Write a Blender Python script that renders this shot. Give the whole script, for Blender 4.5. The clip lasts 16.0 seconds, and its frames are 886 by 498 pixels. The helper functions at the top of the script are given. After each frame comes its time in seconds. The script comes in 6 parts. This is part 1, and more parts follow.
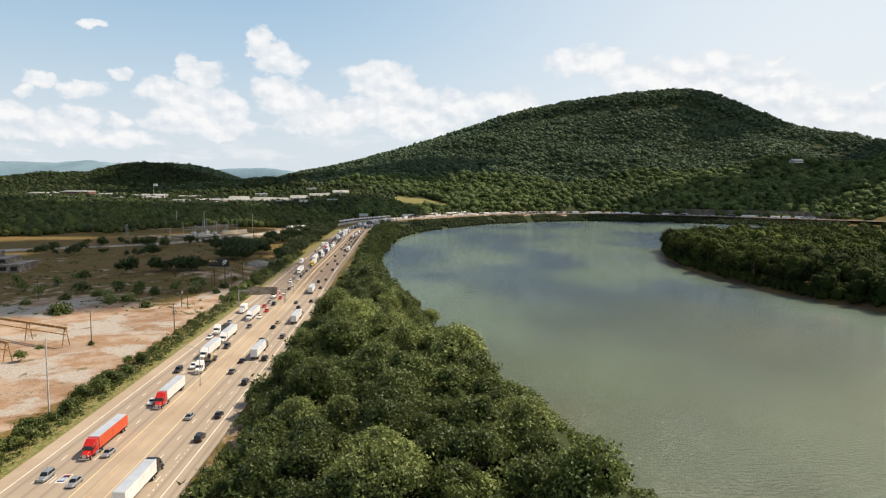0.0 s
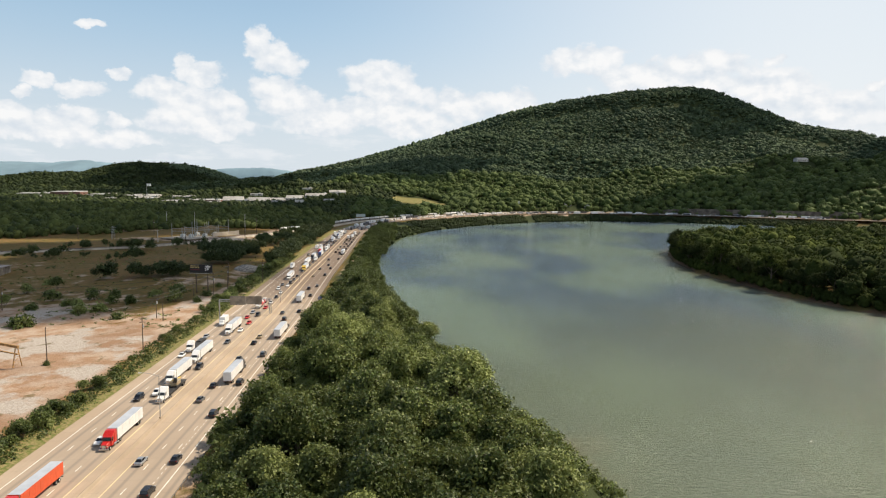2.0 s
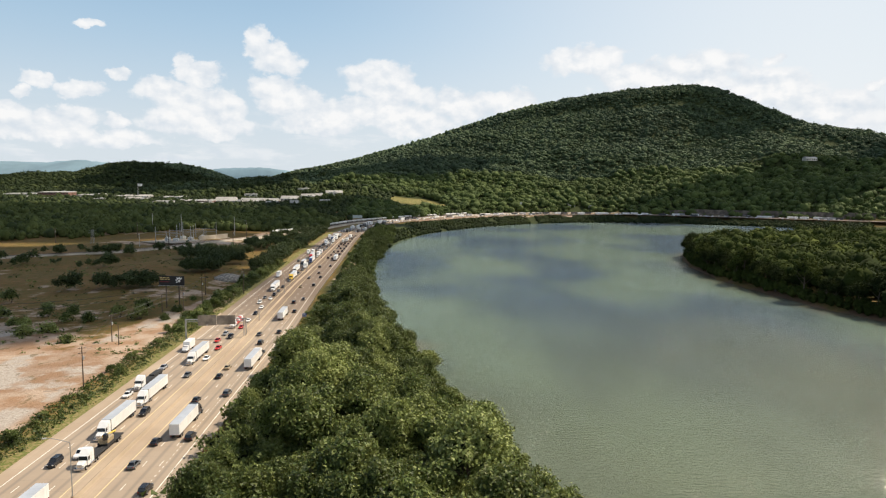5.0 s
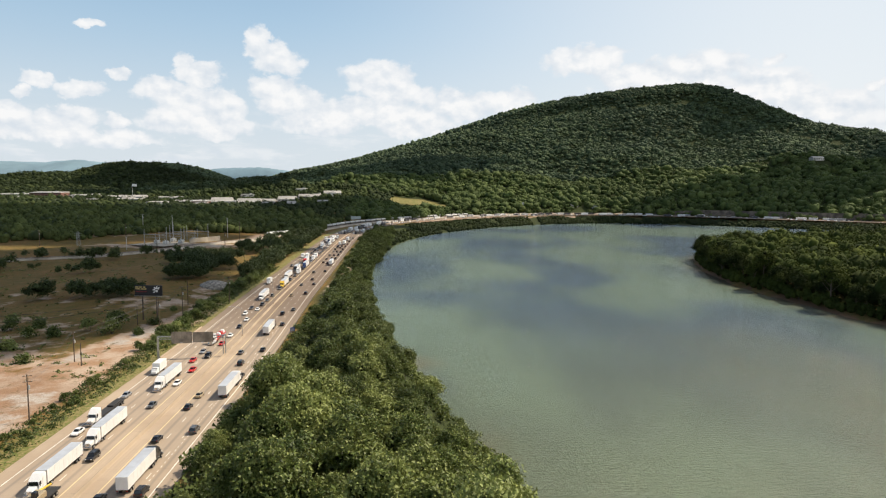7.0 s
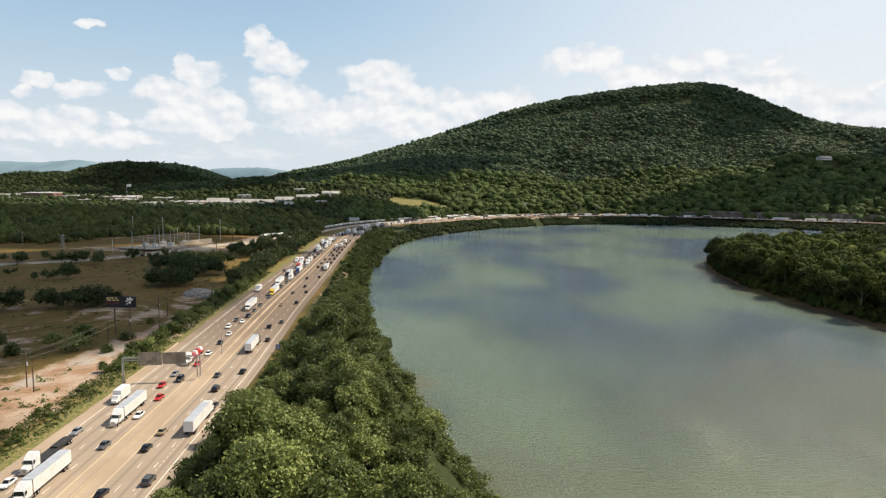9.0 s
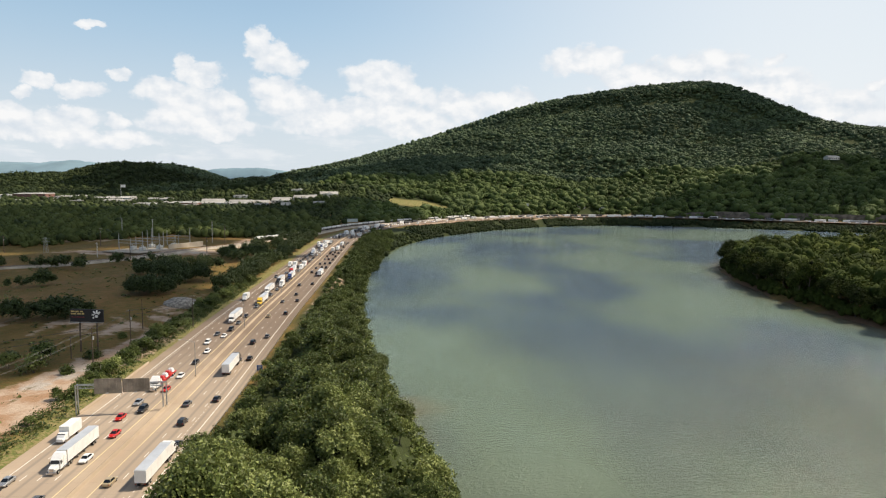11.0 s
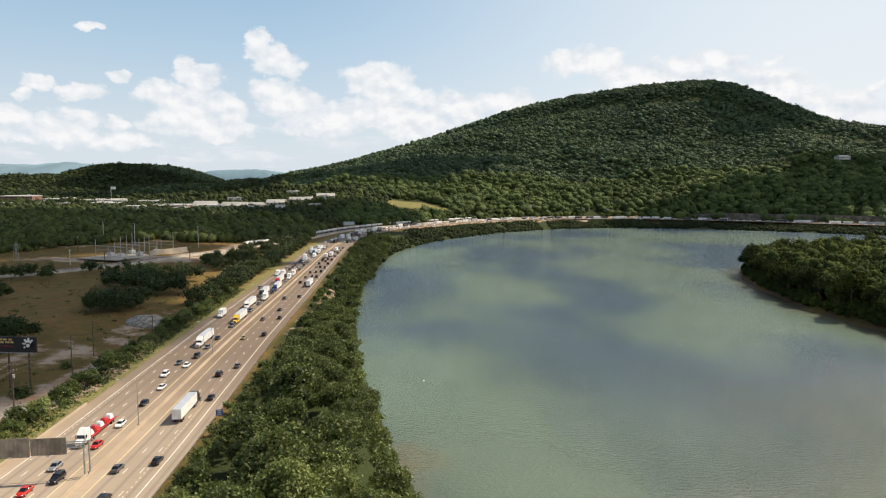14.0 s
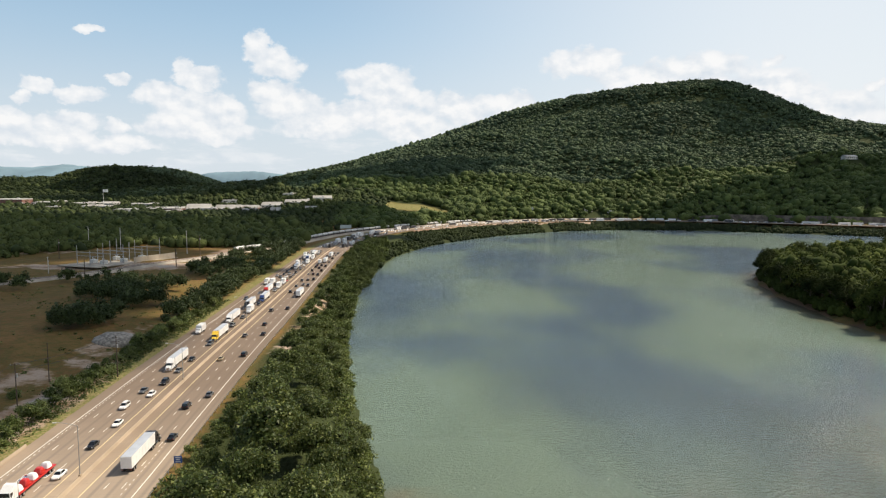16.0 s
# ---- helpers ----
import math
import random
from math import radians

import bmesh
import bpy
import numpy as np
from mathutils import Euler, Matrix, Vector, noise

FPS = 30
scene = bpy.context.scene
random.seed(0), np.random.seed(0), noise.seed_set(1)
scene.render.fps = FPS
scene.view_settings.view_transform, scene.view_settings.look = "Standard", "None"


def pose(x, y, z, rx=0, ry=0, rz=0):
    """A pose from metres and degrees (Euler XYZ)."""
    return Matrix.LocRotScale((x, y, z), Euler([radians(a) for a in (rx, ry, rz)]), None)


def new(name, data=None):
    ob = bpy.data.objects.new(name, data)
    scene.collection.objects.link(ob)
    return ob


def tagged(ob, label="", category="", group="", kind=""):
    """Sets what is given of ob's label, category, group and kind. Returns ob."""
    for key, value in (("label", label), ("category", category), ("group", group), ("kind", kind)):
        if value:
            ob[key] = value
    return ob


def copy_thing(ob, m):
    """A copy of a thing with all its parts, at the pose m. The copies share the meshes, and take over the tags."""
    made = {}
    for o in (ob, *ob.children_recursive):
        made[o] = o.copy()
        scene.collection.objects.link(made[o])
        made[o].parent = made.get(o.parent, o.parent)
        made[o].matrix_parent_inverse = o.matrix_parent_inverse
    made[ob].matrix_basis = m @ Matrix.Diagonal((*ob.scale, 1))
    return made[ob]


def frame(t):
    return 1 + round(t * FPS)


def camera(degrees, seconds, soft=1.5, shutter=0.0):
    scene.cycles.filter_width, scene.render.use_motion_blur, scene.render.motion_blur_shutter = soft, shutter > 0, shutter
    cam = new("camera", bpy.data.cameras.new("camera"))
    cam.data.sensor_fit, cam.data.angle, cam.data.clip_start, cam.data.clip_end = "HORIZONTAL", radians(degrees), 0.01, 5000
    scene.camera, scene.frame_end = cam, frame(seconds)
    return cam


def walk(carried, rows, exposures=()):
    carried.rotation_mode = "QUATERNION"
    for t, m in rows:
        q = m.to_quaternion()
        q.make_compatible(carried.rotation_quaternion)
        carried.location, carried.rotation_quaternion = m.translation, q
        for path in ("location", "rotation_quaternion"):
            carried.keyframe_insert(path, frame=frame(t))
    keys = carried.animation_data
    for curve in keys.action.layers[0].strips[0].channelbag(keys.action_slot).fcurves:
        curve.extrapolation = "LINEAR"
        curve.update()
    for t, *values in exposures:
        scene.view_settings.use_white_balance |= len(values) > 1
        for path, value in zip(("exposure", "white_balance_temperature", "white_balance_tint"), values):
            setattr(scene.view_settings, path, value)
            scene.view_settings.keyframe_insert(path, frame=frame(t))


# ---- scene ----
LENS = 66.30
cam = camera(LENS, 16.0, soft=1.15)
# seconds, x, y, z, yaw to the left, pitch up, roll (degrees)
PATH = [
    (0.0, -0.07, -0.63, 63.94, -1.103, -5.379, 0.268),
    (1.0, 0.11, 14.52, 63.84, -1.158, -5.394, 0.226),
    (2.0, 0.21, 29.66, 63.91, -1.197, -5.407, 0.197),
    (3.0, 0.23, 44.79, 64.10, -1.222, -5.418, 0.178),
    (4.0, 0.20, 59.90, 64.35, -1.236, -5.427, 0.167),
    (5.0, 0.11, 75.00, 64.60, -1.241, -5.433, 0.162),
    (6.0, -0.01, 90.08, 64.84, -1.238, -5.437, 0.160),
    (7.0, -0.14, 105.15, 65.03, -1.230, -5.438, 0.159),
    (8.0, -0.28, 120.20, 65.16, -1.219, -5.436, 0.157),
    (9.0, -0.41, 135.23, 65.22, -1.206, -5.429, 0.151),
    (10.0, -0.52, 150.25, 65.23, -1.194, -5.417, 0.139),
    (11.0, -0.59, 165.26, 65.19, -1.182, -5.399, 0.119),
    (12.0, -0.61, 180.24, 65.15, -1.175, -5.374, 0.088),
    (13.0, -0.56, 195.22, 65.12, -1.172, -5.341, 0.045),
    (14.0, -0.44, 210.18, 65.17, -1.175, -5.298, -0.014),
    (15.0, -0.22, 225.12, 65.35, -1.186, -5.243, -0.091),
    (16.0, 0.11, 240.05, 65.73, -1.205, -5.176, -0.187),
]
walk(cam, [(t, pose(x, y, z, 0, 0, yaw) @ pose(0, 0, 0, 90 + pitch) @ pose(0, 0, 0, 0, 0, roll)) for t, x, y, z, yaw, pitch, roll in PATH])
# ---------------------------------------------------------------- light
SUN_AZ, SUN_EL = radians(64), radians(51)      # from +y towards +x
sun_way = Vector((math.sin(SUN_AZ) * math.cos(SUN_EL), math.cos(SUN_AZ) * math.cos(SUN_EL), math.sin(SUN_EL)))
sun_data = bpy.data.lights.new("sun", "SUN")
sun_data.energy, sun_data.angle, sun_data.color = 4.8, radians(0.6), (1.0, 0.868, 0.69)
sun = new("sun", sun_data)
sun.rotation_euler = sun_way.to_track_quat("Z", "Y").to_euler()
scene.view_settings.exposure = 0.25

# cumulus clouds of the sky: azimuth, elevation, half width, half height (radians)
CLOUDS_WEST = [(-0.241, 0.192, 0.019, 0.026), (-0.212, 0.171, 0.035, 0.022), (-0.338, 0.157, 0.016, 0.024), (-0.319, 0.147, 0.029, 0.019), (-0.371, 0.125, 0.032, 0.018), (-0.33, 0.115, 0.062, 0.022),
               (-0.287, 0.099, 0.042, 0.024), (-0.222, 0.136, 0.038, 0.018), (-0.198, 0.117, 0.049, 0.022), (-0.073, 0.15, 0.058, 0.025), (-0.044, 0.13, 0.061, 0.02), (-0.157, 0.087, 0.068, 0.019),
               (-0.084, 0.102, 0.112, 0.021), (-0.02, 0.089, 0.064, 0.022), (0.049, 0.113, 0.064, 0.022), (0.118, 0.118, 0.052, 0.02), (-0.312, 0.079, 0.073, 0.02), (-0.354, 0.085, 0.047, 0.02),
               (-0.51, 0.129, 0.022, 0.012), (-0.462, 0.121, 0.034, 0.011), (-0.421, 0.141, 0.018, 0.008), (-0.448, 0.201, 0.02, 0.007), (-0.543, 0.085, 0.029, 0.018), (-0.484, 0.084, 0.046, 0.017)]
CLOUDS_EAST = [(-0.527, 0.112, 0.012, 0.006), (-0.421, 0.08, 0.018, 0.01), (-0.422, 0.059, 0.067, 0.013), (-0.505, 0.064, 0.062, 0.015), (0.226, 0.173, 0.065, 0.022), (0.296, 0.149, 0.067, 0.021),
               (0.377, 0.156, 0.066, 0.026), (0.455, 0.124, 0.075, 0.03), (0.54, 0.094, 0.071, 0.025), (0.466, 0.161, 0.021, 0.009), (0.349, 0.135, 0.112, 0.022), (0.581, 0.122, 0.015, 0.007), (0.257, 0.182, 0.031, 0.014)]


class Nodes:
    """Short hand for building a node tree."""

    def __init__(self, tree):
        self.tree = tree
        tree.nodes.clear()

    def add(self, kind, links=(), **props):
        n = self.tree.nodes.new(kind)
        for k, v in props.items():
            setattr(n, k, v)
        for key, v in dict(links).items():
            s = n.inputs[key]
            if isinstance(v, bpy.types.NodeSocket):
                self.tree.links.new(v, s)
            else:
                s.default_value = v
        return n

    def math(self, op, a, b=0.0, c=0.0, clamp=False):
        return self.add("ShaderNodeMath", {0: a, 1: b, 2: c}, operation=op, use_clamp=clamp).outputs[0]

    def vec(self, op, a, b=(0, 0, 0)):
        n = self.add("ShaderNodeVectorMath", {0: a, 1: b}, operation=op)
        return n.outputs[1] if op in ("LENGTH", "DISTANCE", "DOT_PRODUCT") else n.outputs[0]

    def ramp(self, f, lo, hi, a=0.0, b=1.0, smooth=True):
        n = self.add("ShaderNodeMapRange", {0: f, 1: lo, 2: hi, 3: a, 4: b}, interpolation_type="SMOOTHSTEP" if smooth else "LINEAR")
        return n.outputs[0]

    def mix(self, f, a, b, blend="MIX"):
        n = self.add("ShaderNodeMix", data_type="RGBA", blend_type=blend)
        for k, v in ((0, f), (6, a), (7, b)):
            if isinstance(v, bpy.types.NodeSocket):
                self.tree.links.new(v, n.inputs[k])
            else:
                n.inputs[k].default_value = (*v, 1.0) if k and len(v) == 3 else v
        return n.outputs[2]

    def noise(self, vector, scale, detail=3.0, rough=0.55, out=0):
        return self.add("ShaderNodeTexNoise", {"Vector": vector, "Scale": scale, "Detail": detail, "Roughness": rough}).outputs[out]


def build_sky():
    w = bpy.data.worlds.new("sky")
    scene.world = w
    w.use_nodes = True
    g = Nodes(w.node_tree)
    sky = g.add("ShaderNodeTexSky", sky_type="NISHITA", sun_disc=False, sun_elevation=SUN_EL, sun_rotation=SUN_AZ, air_density=1.0, dust_density=1.0, ozone_density=1.0)
    way = g.add("ShaderNodeTexCoord").outputs["Generated"]
    xyz = g.add("ShaderNodeSeparateXYZ", {0: way}).outputs
    az = g.math("ARCTAN2", xyz[0], xyz[1])
    el = g.math("ARCSINE", xyz[2])
    p = g.add("ShaderNodeCombineXYZ", {0: az, 1: el, 2: 0.0}).outputs[0]
    wob = g.noise(g.vec("MULTIPLY", p, (1.0, 1.2, 1.0)), 34.0, 6.0, 0.6, out=1)
    wob = g.vec("MULTIPLY", g.vec("SUBTRACT", wob, (0.5, 0.5, 0.5)), (0.034, 0.03, 0.0))
    q = g.vec("ADD", p, wob)
    total = None
    for a, e, sa, se in CLOUDS_WEST + CLOUDS_EAST:
        d = g.vec("MULTIPLY", g.vec("SUBTRACT", q, (a, e, 0.0)), (1.0 / sa, 1.0 / se, 0.0))
        m = g.math("SUBTRACT", 1.0, g.vec("LENGTH", d))
        total = m if total is None else g.math("MAXIMUM", total, m)
    puff = g.vec("MULTIPLY", p, (1.0, 1.3, 1.0))
    billow = g.noise(puff, 30.0, 5.0, 0.5)
    shaded = g.noise(g.vec("ADD", puff, (0.005, 0.012, 0.0)), 30.0, 5.0, 0.5)
    heap = g.math("ADD", total, g.math("MULTIPLY", g.math("SUBTRACT", billow, 0.47), 1.25))
    total = g.ramp(heap, -0.06, 0.28)
    thick = g.ramp(heap, 0.15, 0.75)
    # the rest of the sky, high up and behind, carries scattered cumulus too
    veil = g.noise(g.vec("MULTIPLY", way, (1.0, 1.0, 2.2)), 3.2, 6.0, 0.6)
    high = g.math("MULTIPLY", g.ramp(veil, 0.6, 0.76), g.ramp(el, 0.3, 0.5))
    behind = g.math("MULTIPLY", g.ramp(veil, 0.58, 0.7), g.ramp(g.math("ABSOLUTE", az), 0.75, 1.0))
    rest = g.math("MULTIPLY", g.math("MAXIMUM", high, behind), g.ramp(el, 0.0, 0.08))
    cover = g.math("MAXIMUM", total, rest)
    streak = g.noise(g.vec("MULTIPLY", p, (1.0, 4.5, 1.0)), 9.0, 6.0, 0.6)
    low = g.math("MULTIPLY", g.math("MULTIPLY", g.ramp(streak, 0.48, 0.62), g.ramp(el, 0.13, 0.06)), 0.65)
    cover = g.math("MAXIMUM", cover, low)
    relief = g.math("ADD", 0.7, g.math("MULTIPLY", g.math("SUBTRACT", billow, shaded), 3.0), clamp=True)
    tone = g.math("MULTIPLY", relief, g.math("ADD", 0.62, g.math("MULTIPLY", thick, 0.38)))
    white = g.mix(tone, (6.9, 7.5, 8.15), (9.5, 9.45, 9.4))
    haze = g.ramp(el, 0.26, 0.02)
    air = g.mix(g.ramp(el, 0.5, 0.2, 0.0, 0.62), sky.outputs[0], (4.75, 6.9, 8.7))
    air = g.mix(g.math("MULTIPLY", haze, 0.8), air, (7.25, 7.75, 8.2))
    air = g.mix(g.ramp(az, -0.25, 0.55, 0.0, 0.7), air, (8.9, 9.1, 9.2))
    col = g.mix(g.math("MULTIPLY", cover, 0.93), air, white)
    bg = g.add("ShaderNodeBackground", {"Color": col, "Strength": 0.0855})
    out = g.add("ShaderNodeOutputWorld", {"Surface": bg.outputs[0]})


build_sky()

# ---------------------------------------------------------------- materials


def material(name):
    m = bpy.data.materials.new(name)
    m.use_nodes = True
    g = Nodes(m.node_tree)
    return m, g


def finish(g, color, rough=0.8, metal=0.0, bump=None, strength=0.3, spec=0.5, dist=0.1, **more):
    b = g.add("ShaderNodeBsdfPrincipled", {"Roughness": rough, "Metallic": metal, "Specular IOR Level": spec})
    for k, v in more.items():
        b.inputs[k.replace("_", " ")].default_value = v
    if isinstance(color, bpy.types.NodeSocket):
        g.tree.links.new(color, b.inputs["Base Color"])
    else:
        b.inputs["Base Color"].default_value = (*color, 1)
    if bump is not None:
        n = g.add("ShaderNodeBump", {"Height": bump, "Strength": strength, "Distance": dist})
        g.tree.links.new(n.outputs[0], b.inputs["Normal"])
    g.add("ShaderNodeOutputMaterial", {"Surface": b.outputs[0]})
    return b


def plain(name, color, rough=0.6, metal=0.0, vary=0.12, scale=0.6, spec=0.5, by_object=0.0, dirt=None):
    """A painted, cast or rolled surface with faint grime at two scales."""
    m, g = material(name)
    pos = g.add("ShaderNodeTexCoord").outputs["Object"]
    n1, n2 = g.noise(pos, scale, 4.0), g.noise(pos, scale * 9, 3.0)
    dark = tuple(c * (1 - 2.2 * vary) for c in color)
    lite = tuple(min(1, c * (1 + vary)) for c in color)
    col = g.mix(g.ramp(n1, 0.3, 0.7), dark, lite)
    col = g.mix(g.math("MULTIPLY", g.ramp(n2, 0.5, 0.75), 0.25), col, dirt or dark)
    if by_object:
        r = g.add("ShaderNodeObjectInfo").outputs["Random"]
        col = g.mix(g.math("MULTIPLY", r, by_object), col, tuple(c * 0.35 for c in color))
    finish(g, col, g.ramp(n2, 0.3, 0.7, rough * 0.85, min(1, rough * 1.15)), metal, n2, 0.08, spec)
    return m


def foliage(name, dark, mid, light, rough=0.6, island=True, trans=0.25, warm=(0.12, 0.11, 0.03)):
    """Leaves: each leaf or clump its own green, tree by tree tinted."""
    m, g = material(name)
    rnd = g.add("ShaderNodeNewGeometry").outputs["Random Per Island"]
    if not island:
        tint = g.add("ShaderNodeAttribute", attribute_name="tint").outputs["Fac"]
        rnd = g.math("ADD", g.math("MULTIPLY", tint, 0.75), g.math("MULTIPLY", rnd, 0.25))
    obj = g.add("ShaderNodeObjectInfo").outputs["Random"]
    pos = g.add("ShaderNodeNewGeometry").outputs["Position"]
    big = g.noise(pos, 0.012 if not island else 0.09, 4.0, 0.65)
    col = g.mix(g.ramp(rnd, 0.0, 0.6), dark, mid)
    col = g.mix(g.math("MULTIPLY", g.ramp(rnd, 0.6, 1.0), 0.9), col, light)
    col = g.mix(g.math("MULTIPLY", g.ramp(big, 0.46, 0.68), 0.5), col, warm)
    col = g.mix(g.math("MULTIPLY", g.ramp(big, 0.5, 0.3), 0.55), col, dark)
    vast = g.noise(pos, 0.0035, 3.0, 0.6)
    col = g.mix(g.math("MULTIPLY", g.ramp(vast, 0.54, 0.4), 0.62), col, dark)
    col = g.mix(g.math("MULTIPLY", g.ramp(obj, 0.5, 1.0), 0.5), col, light)
    col = g.mix(g.math("MULTIPLY", g.ramp(obj, 0.5, 0.0), 0.45), col, dark)
    b = finish(g, col, rough, 0.0, g.noise(pos, 1.3 if island else 0.45, 4.0), 0.7 if island else 0.4, 0.25 if island else 0.12, 0.5)
    if trans:
        tr = g.add("ShaderNodeBsdfTranslucent", {"Color": g.mix(0.5, col, light)})
        mx = g.add("ShaderNodeMixShader", {0: trans, 1: b.outputs[0], 2: tr.outputs[0]})
        out = [n for n in g.tree.nodes if n.type == "OUTPUT_MATERIAL"][0]
        g.tree.links.new(mx.outputs[0], out.inputs["Surface"])
    return m


def ground_material():
    m, g = material("earth_and_grass")
    pos = g.add("ShaderNodeNewGeometry").outputs["Position"]
    wear = g.add("ShaderNodeAttribute", attribute_name="bare").outputs["Fac"]
    mud = g.add("ShaderNodeAttribute", attribute_name="shore").outputs["Fac"]
    n1, n2, n3 = g.noise(pos, 0.012, 5.0), g.noise(pos, 0.09, 5.0, 0.6), g.noise(pos, 1.1, 4.0)
    grass = g.mix(g.ramp(n2, 0.35, 0.65), (0.135, 0.092, 0.029), (0.2, 0.124, 0.043))
    grass = g.mix(g.math("MULTIPLY", g.ramp(n1, 0.45, 0.62), 0.5), grass, (0.24, 0.12, 0.048))
    grass = g.mix(g.math("MULTIPLY", g.ramp(g.noise(pos, 0.3, 5.0, 0.65), 0.44, 0.6), 0.7), grass, (0.105, 0.096, 0.026))
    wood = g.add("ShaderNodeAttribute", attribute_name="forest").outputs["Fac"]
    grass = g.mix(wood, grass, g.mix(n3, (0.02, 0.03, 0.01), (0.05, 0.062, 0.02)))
    verge = g.add("ShaderNodeAttribute", attribute_name="verge").outputs["Fac"]
    grass = g.mix(verge, grass, g.mix(g.ramp(n3, 0.4, 0.62), (0.13, 0.15, 0.04), (0.27, 0.215, 0.1)))
    dirt = g.mix(g.ramp(n2, 0.4, 0.62), (0.32, 0.2, 0.122), (0.43, 0.335, 0.255))
    dirt = g.mix(g.math("MULTIPLY", g.ramp(n3, 0.45, 0.7), 0.35), dirt, (0.26, 0.17, 0.1))
    dirt = g.mix(g.math("MULTIPLY", g.ramp(n1, 0.5, 0.62), 0.4), dirt, (0.2, 0.12, 0.075))
    slab = g.mix(g.ramp(n3, 0.3, 0.7), (0.34, 0.295, 0.25), (0.43, 0.385, 0.335))
    dirt = g.mix(g.math("MULTIPLY", g.ramp(g.noise(pos, 0.028, 6.0, 0.6), 0.5, 0.56), g.ramp(wear, 0.55, 0.85)), dirt, slab)
    weeds = g.noise(g.vec("MULTIPLY", pos, (1.0, 0.6, 1.0)), 0.16, 6.0, 0.7)
    dirt = g.mix(g.math("MULTIPLY", g.ramp(weeds, 0.56, 0.66), 0.75), dirt, (0.13, 0.1, 0.045))
    edge = g.ramp(g.math("ADD", wear, g.math("MULTIPLY", g.math("SUBTRACT", n2, 0.5), 1.3)), 0.38, 0.62)
    col = g.mix(edge, grass, dirt)
    col = g.mix(g.ramp(g.math("ADD", mud, g.math("MULTIPLY", g.math("SUBTRACT", n2, 0.5), 0.8)), 0.35, 0.65), col, g.mix(n3, (0.11, 0.065, 0.035), (0.24, 0.14, 0.08)))
    finish(g, col, 0.95, 0.0, g.math("ADD", n3, n2), 0.6, 0.15, 0.6)
    return m


def water_material():
    m, g = material("river_water")
    pos = g.add("ShaderNodeNewGeometry").outputs["Position"]
    shoal = g.add("ShaderNodeAttribute", attribute_name="shoal").outputs["Fac"]
    # slate-blue patches paint cloud shade and reflection into the water's colour
    big = g.noise(g.vec("MULTIPLY", pos, (1.0, 0.55, 1.0)), 0.0068, 4.0, 0.5)
    bed = g.mix(g.ramp(big, 0.4, 0.58), (0.066, 0.102, 0.136), (0.138, 0.19, 0.15))
    silt = g.math("ADD", g.add("ShaderNodeSeparateXYZ", {0: pos}).outputs[1], g.math("MULTIPLY", big, 500.0))
    bed = g.mix(g.ramp(silt, 800, 470, 0.0, 0.8), bed, (0.112, 0.13, 0.074))
    patch = g.math("ADD", shoal, g.math("MULTIPLY", g.math("SUBTRACT", g.noise(pos, 0.05, 4.0), 0.5), 0.5))
    bed = g.mix(g.ramp(patch, 0.15, 0.95, 0.0, 0.85), bed, (0.17, 0.115, 0.05))
    # breezes roughen some stretches more than others
    calm = g.noise(g.vec("MULTIPLY", pos, (1.0, 0.5, 1.0)), 0.011, 3.0)
    w1 = g.noise(g.vec("MULTIPLY", pos, (1.0, 1.7, 1.0)), 0.5, 3.0, 0.6)
    w2 = g.noise(g.vec("MULTIPLY", pos, (1.0, 1.5, 1.0)), 2.2, 3.0, 0.6)
    h = g.math("MULTIPLY", g.math("ADD", w1, g.math("MULTIPLY", w2, 0.4)), g.ramp(calm, 0.35, 0.65, 0.6, 1.15))
    b = finish(g, bed, 0.1, 0.0, h, 0.85, 0.5, 0.8)
    b.inputs["IOR"].default_value = 1.33
    return m


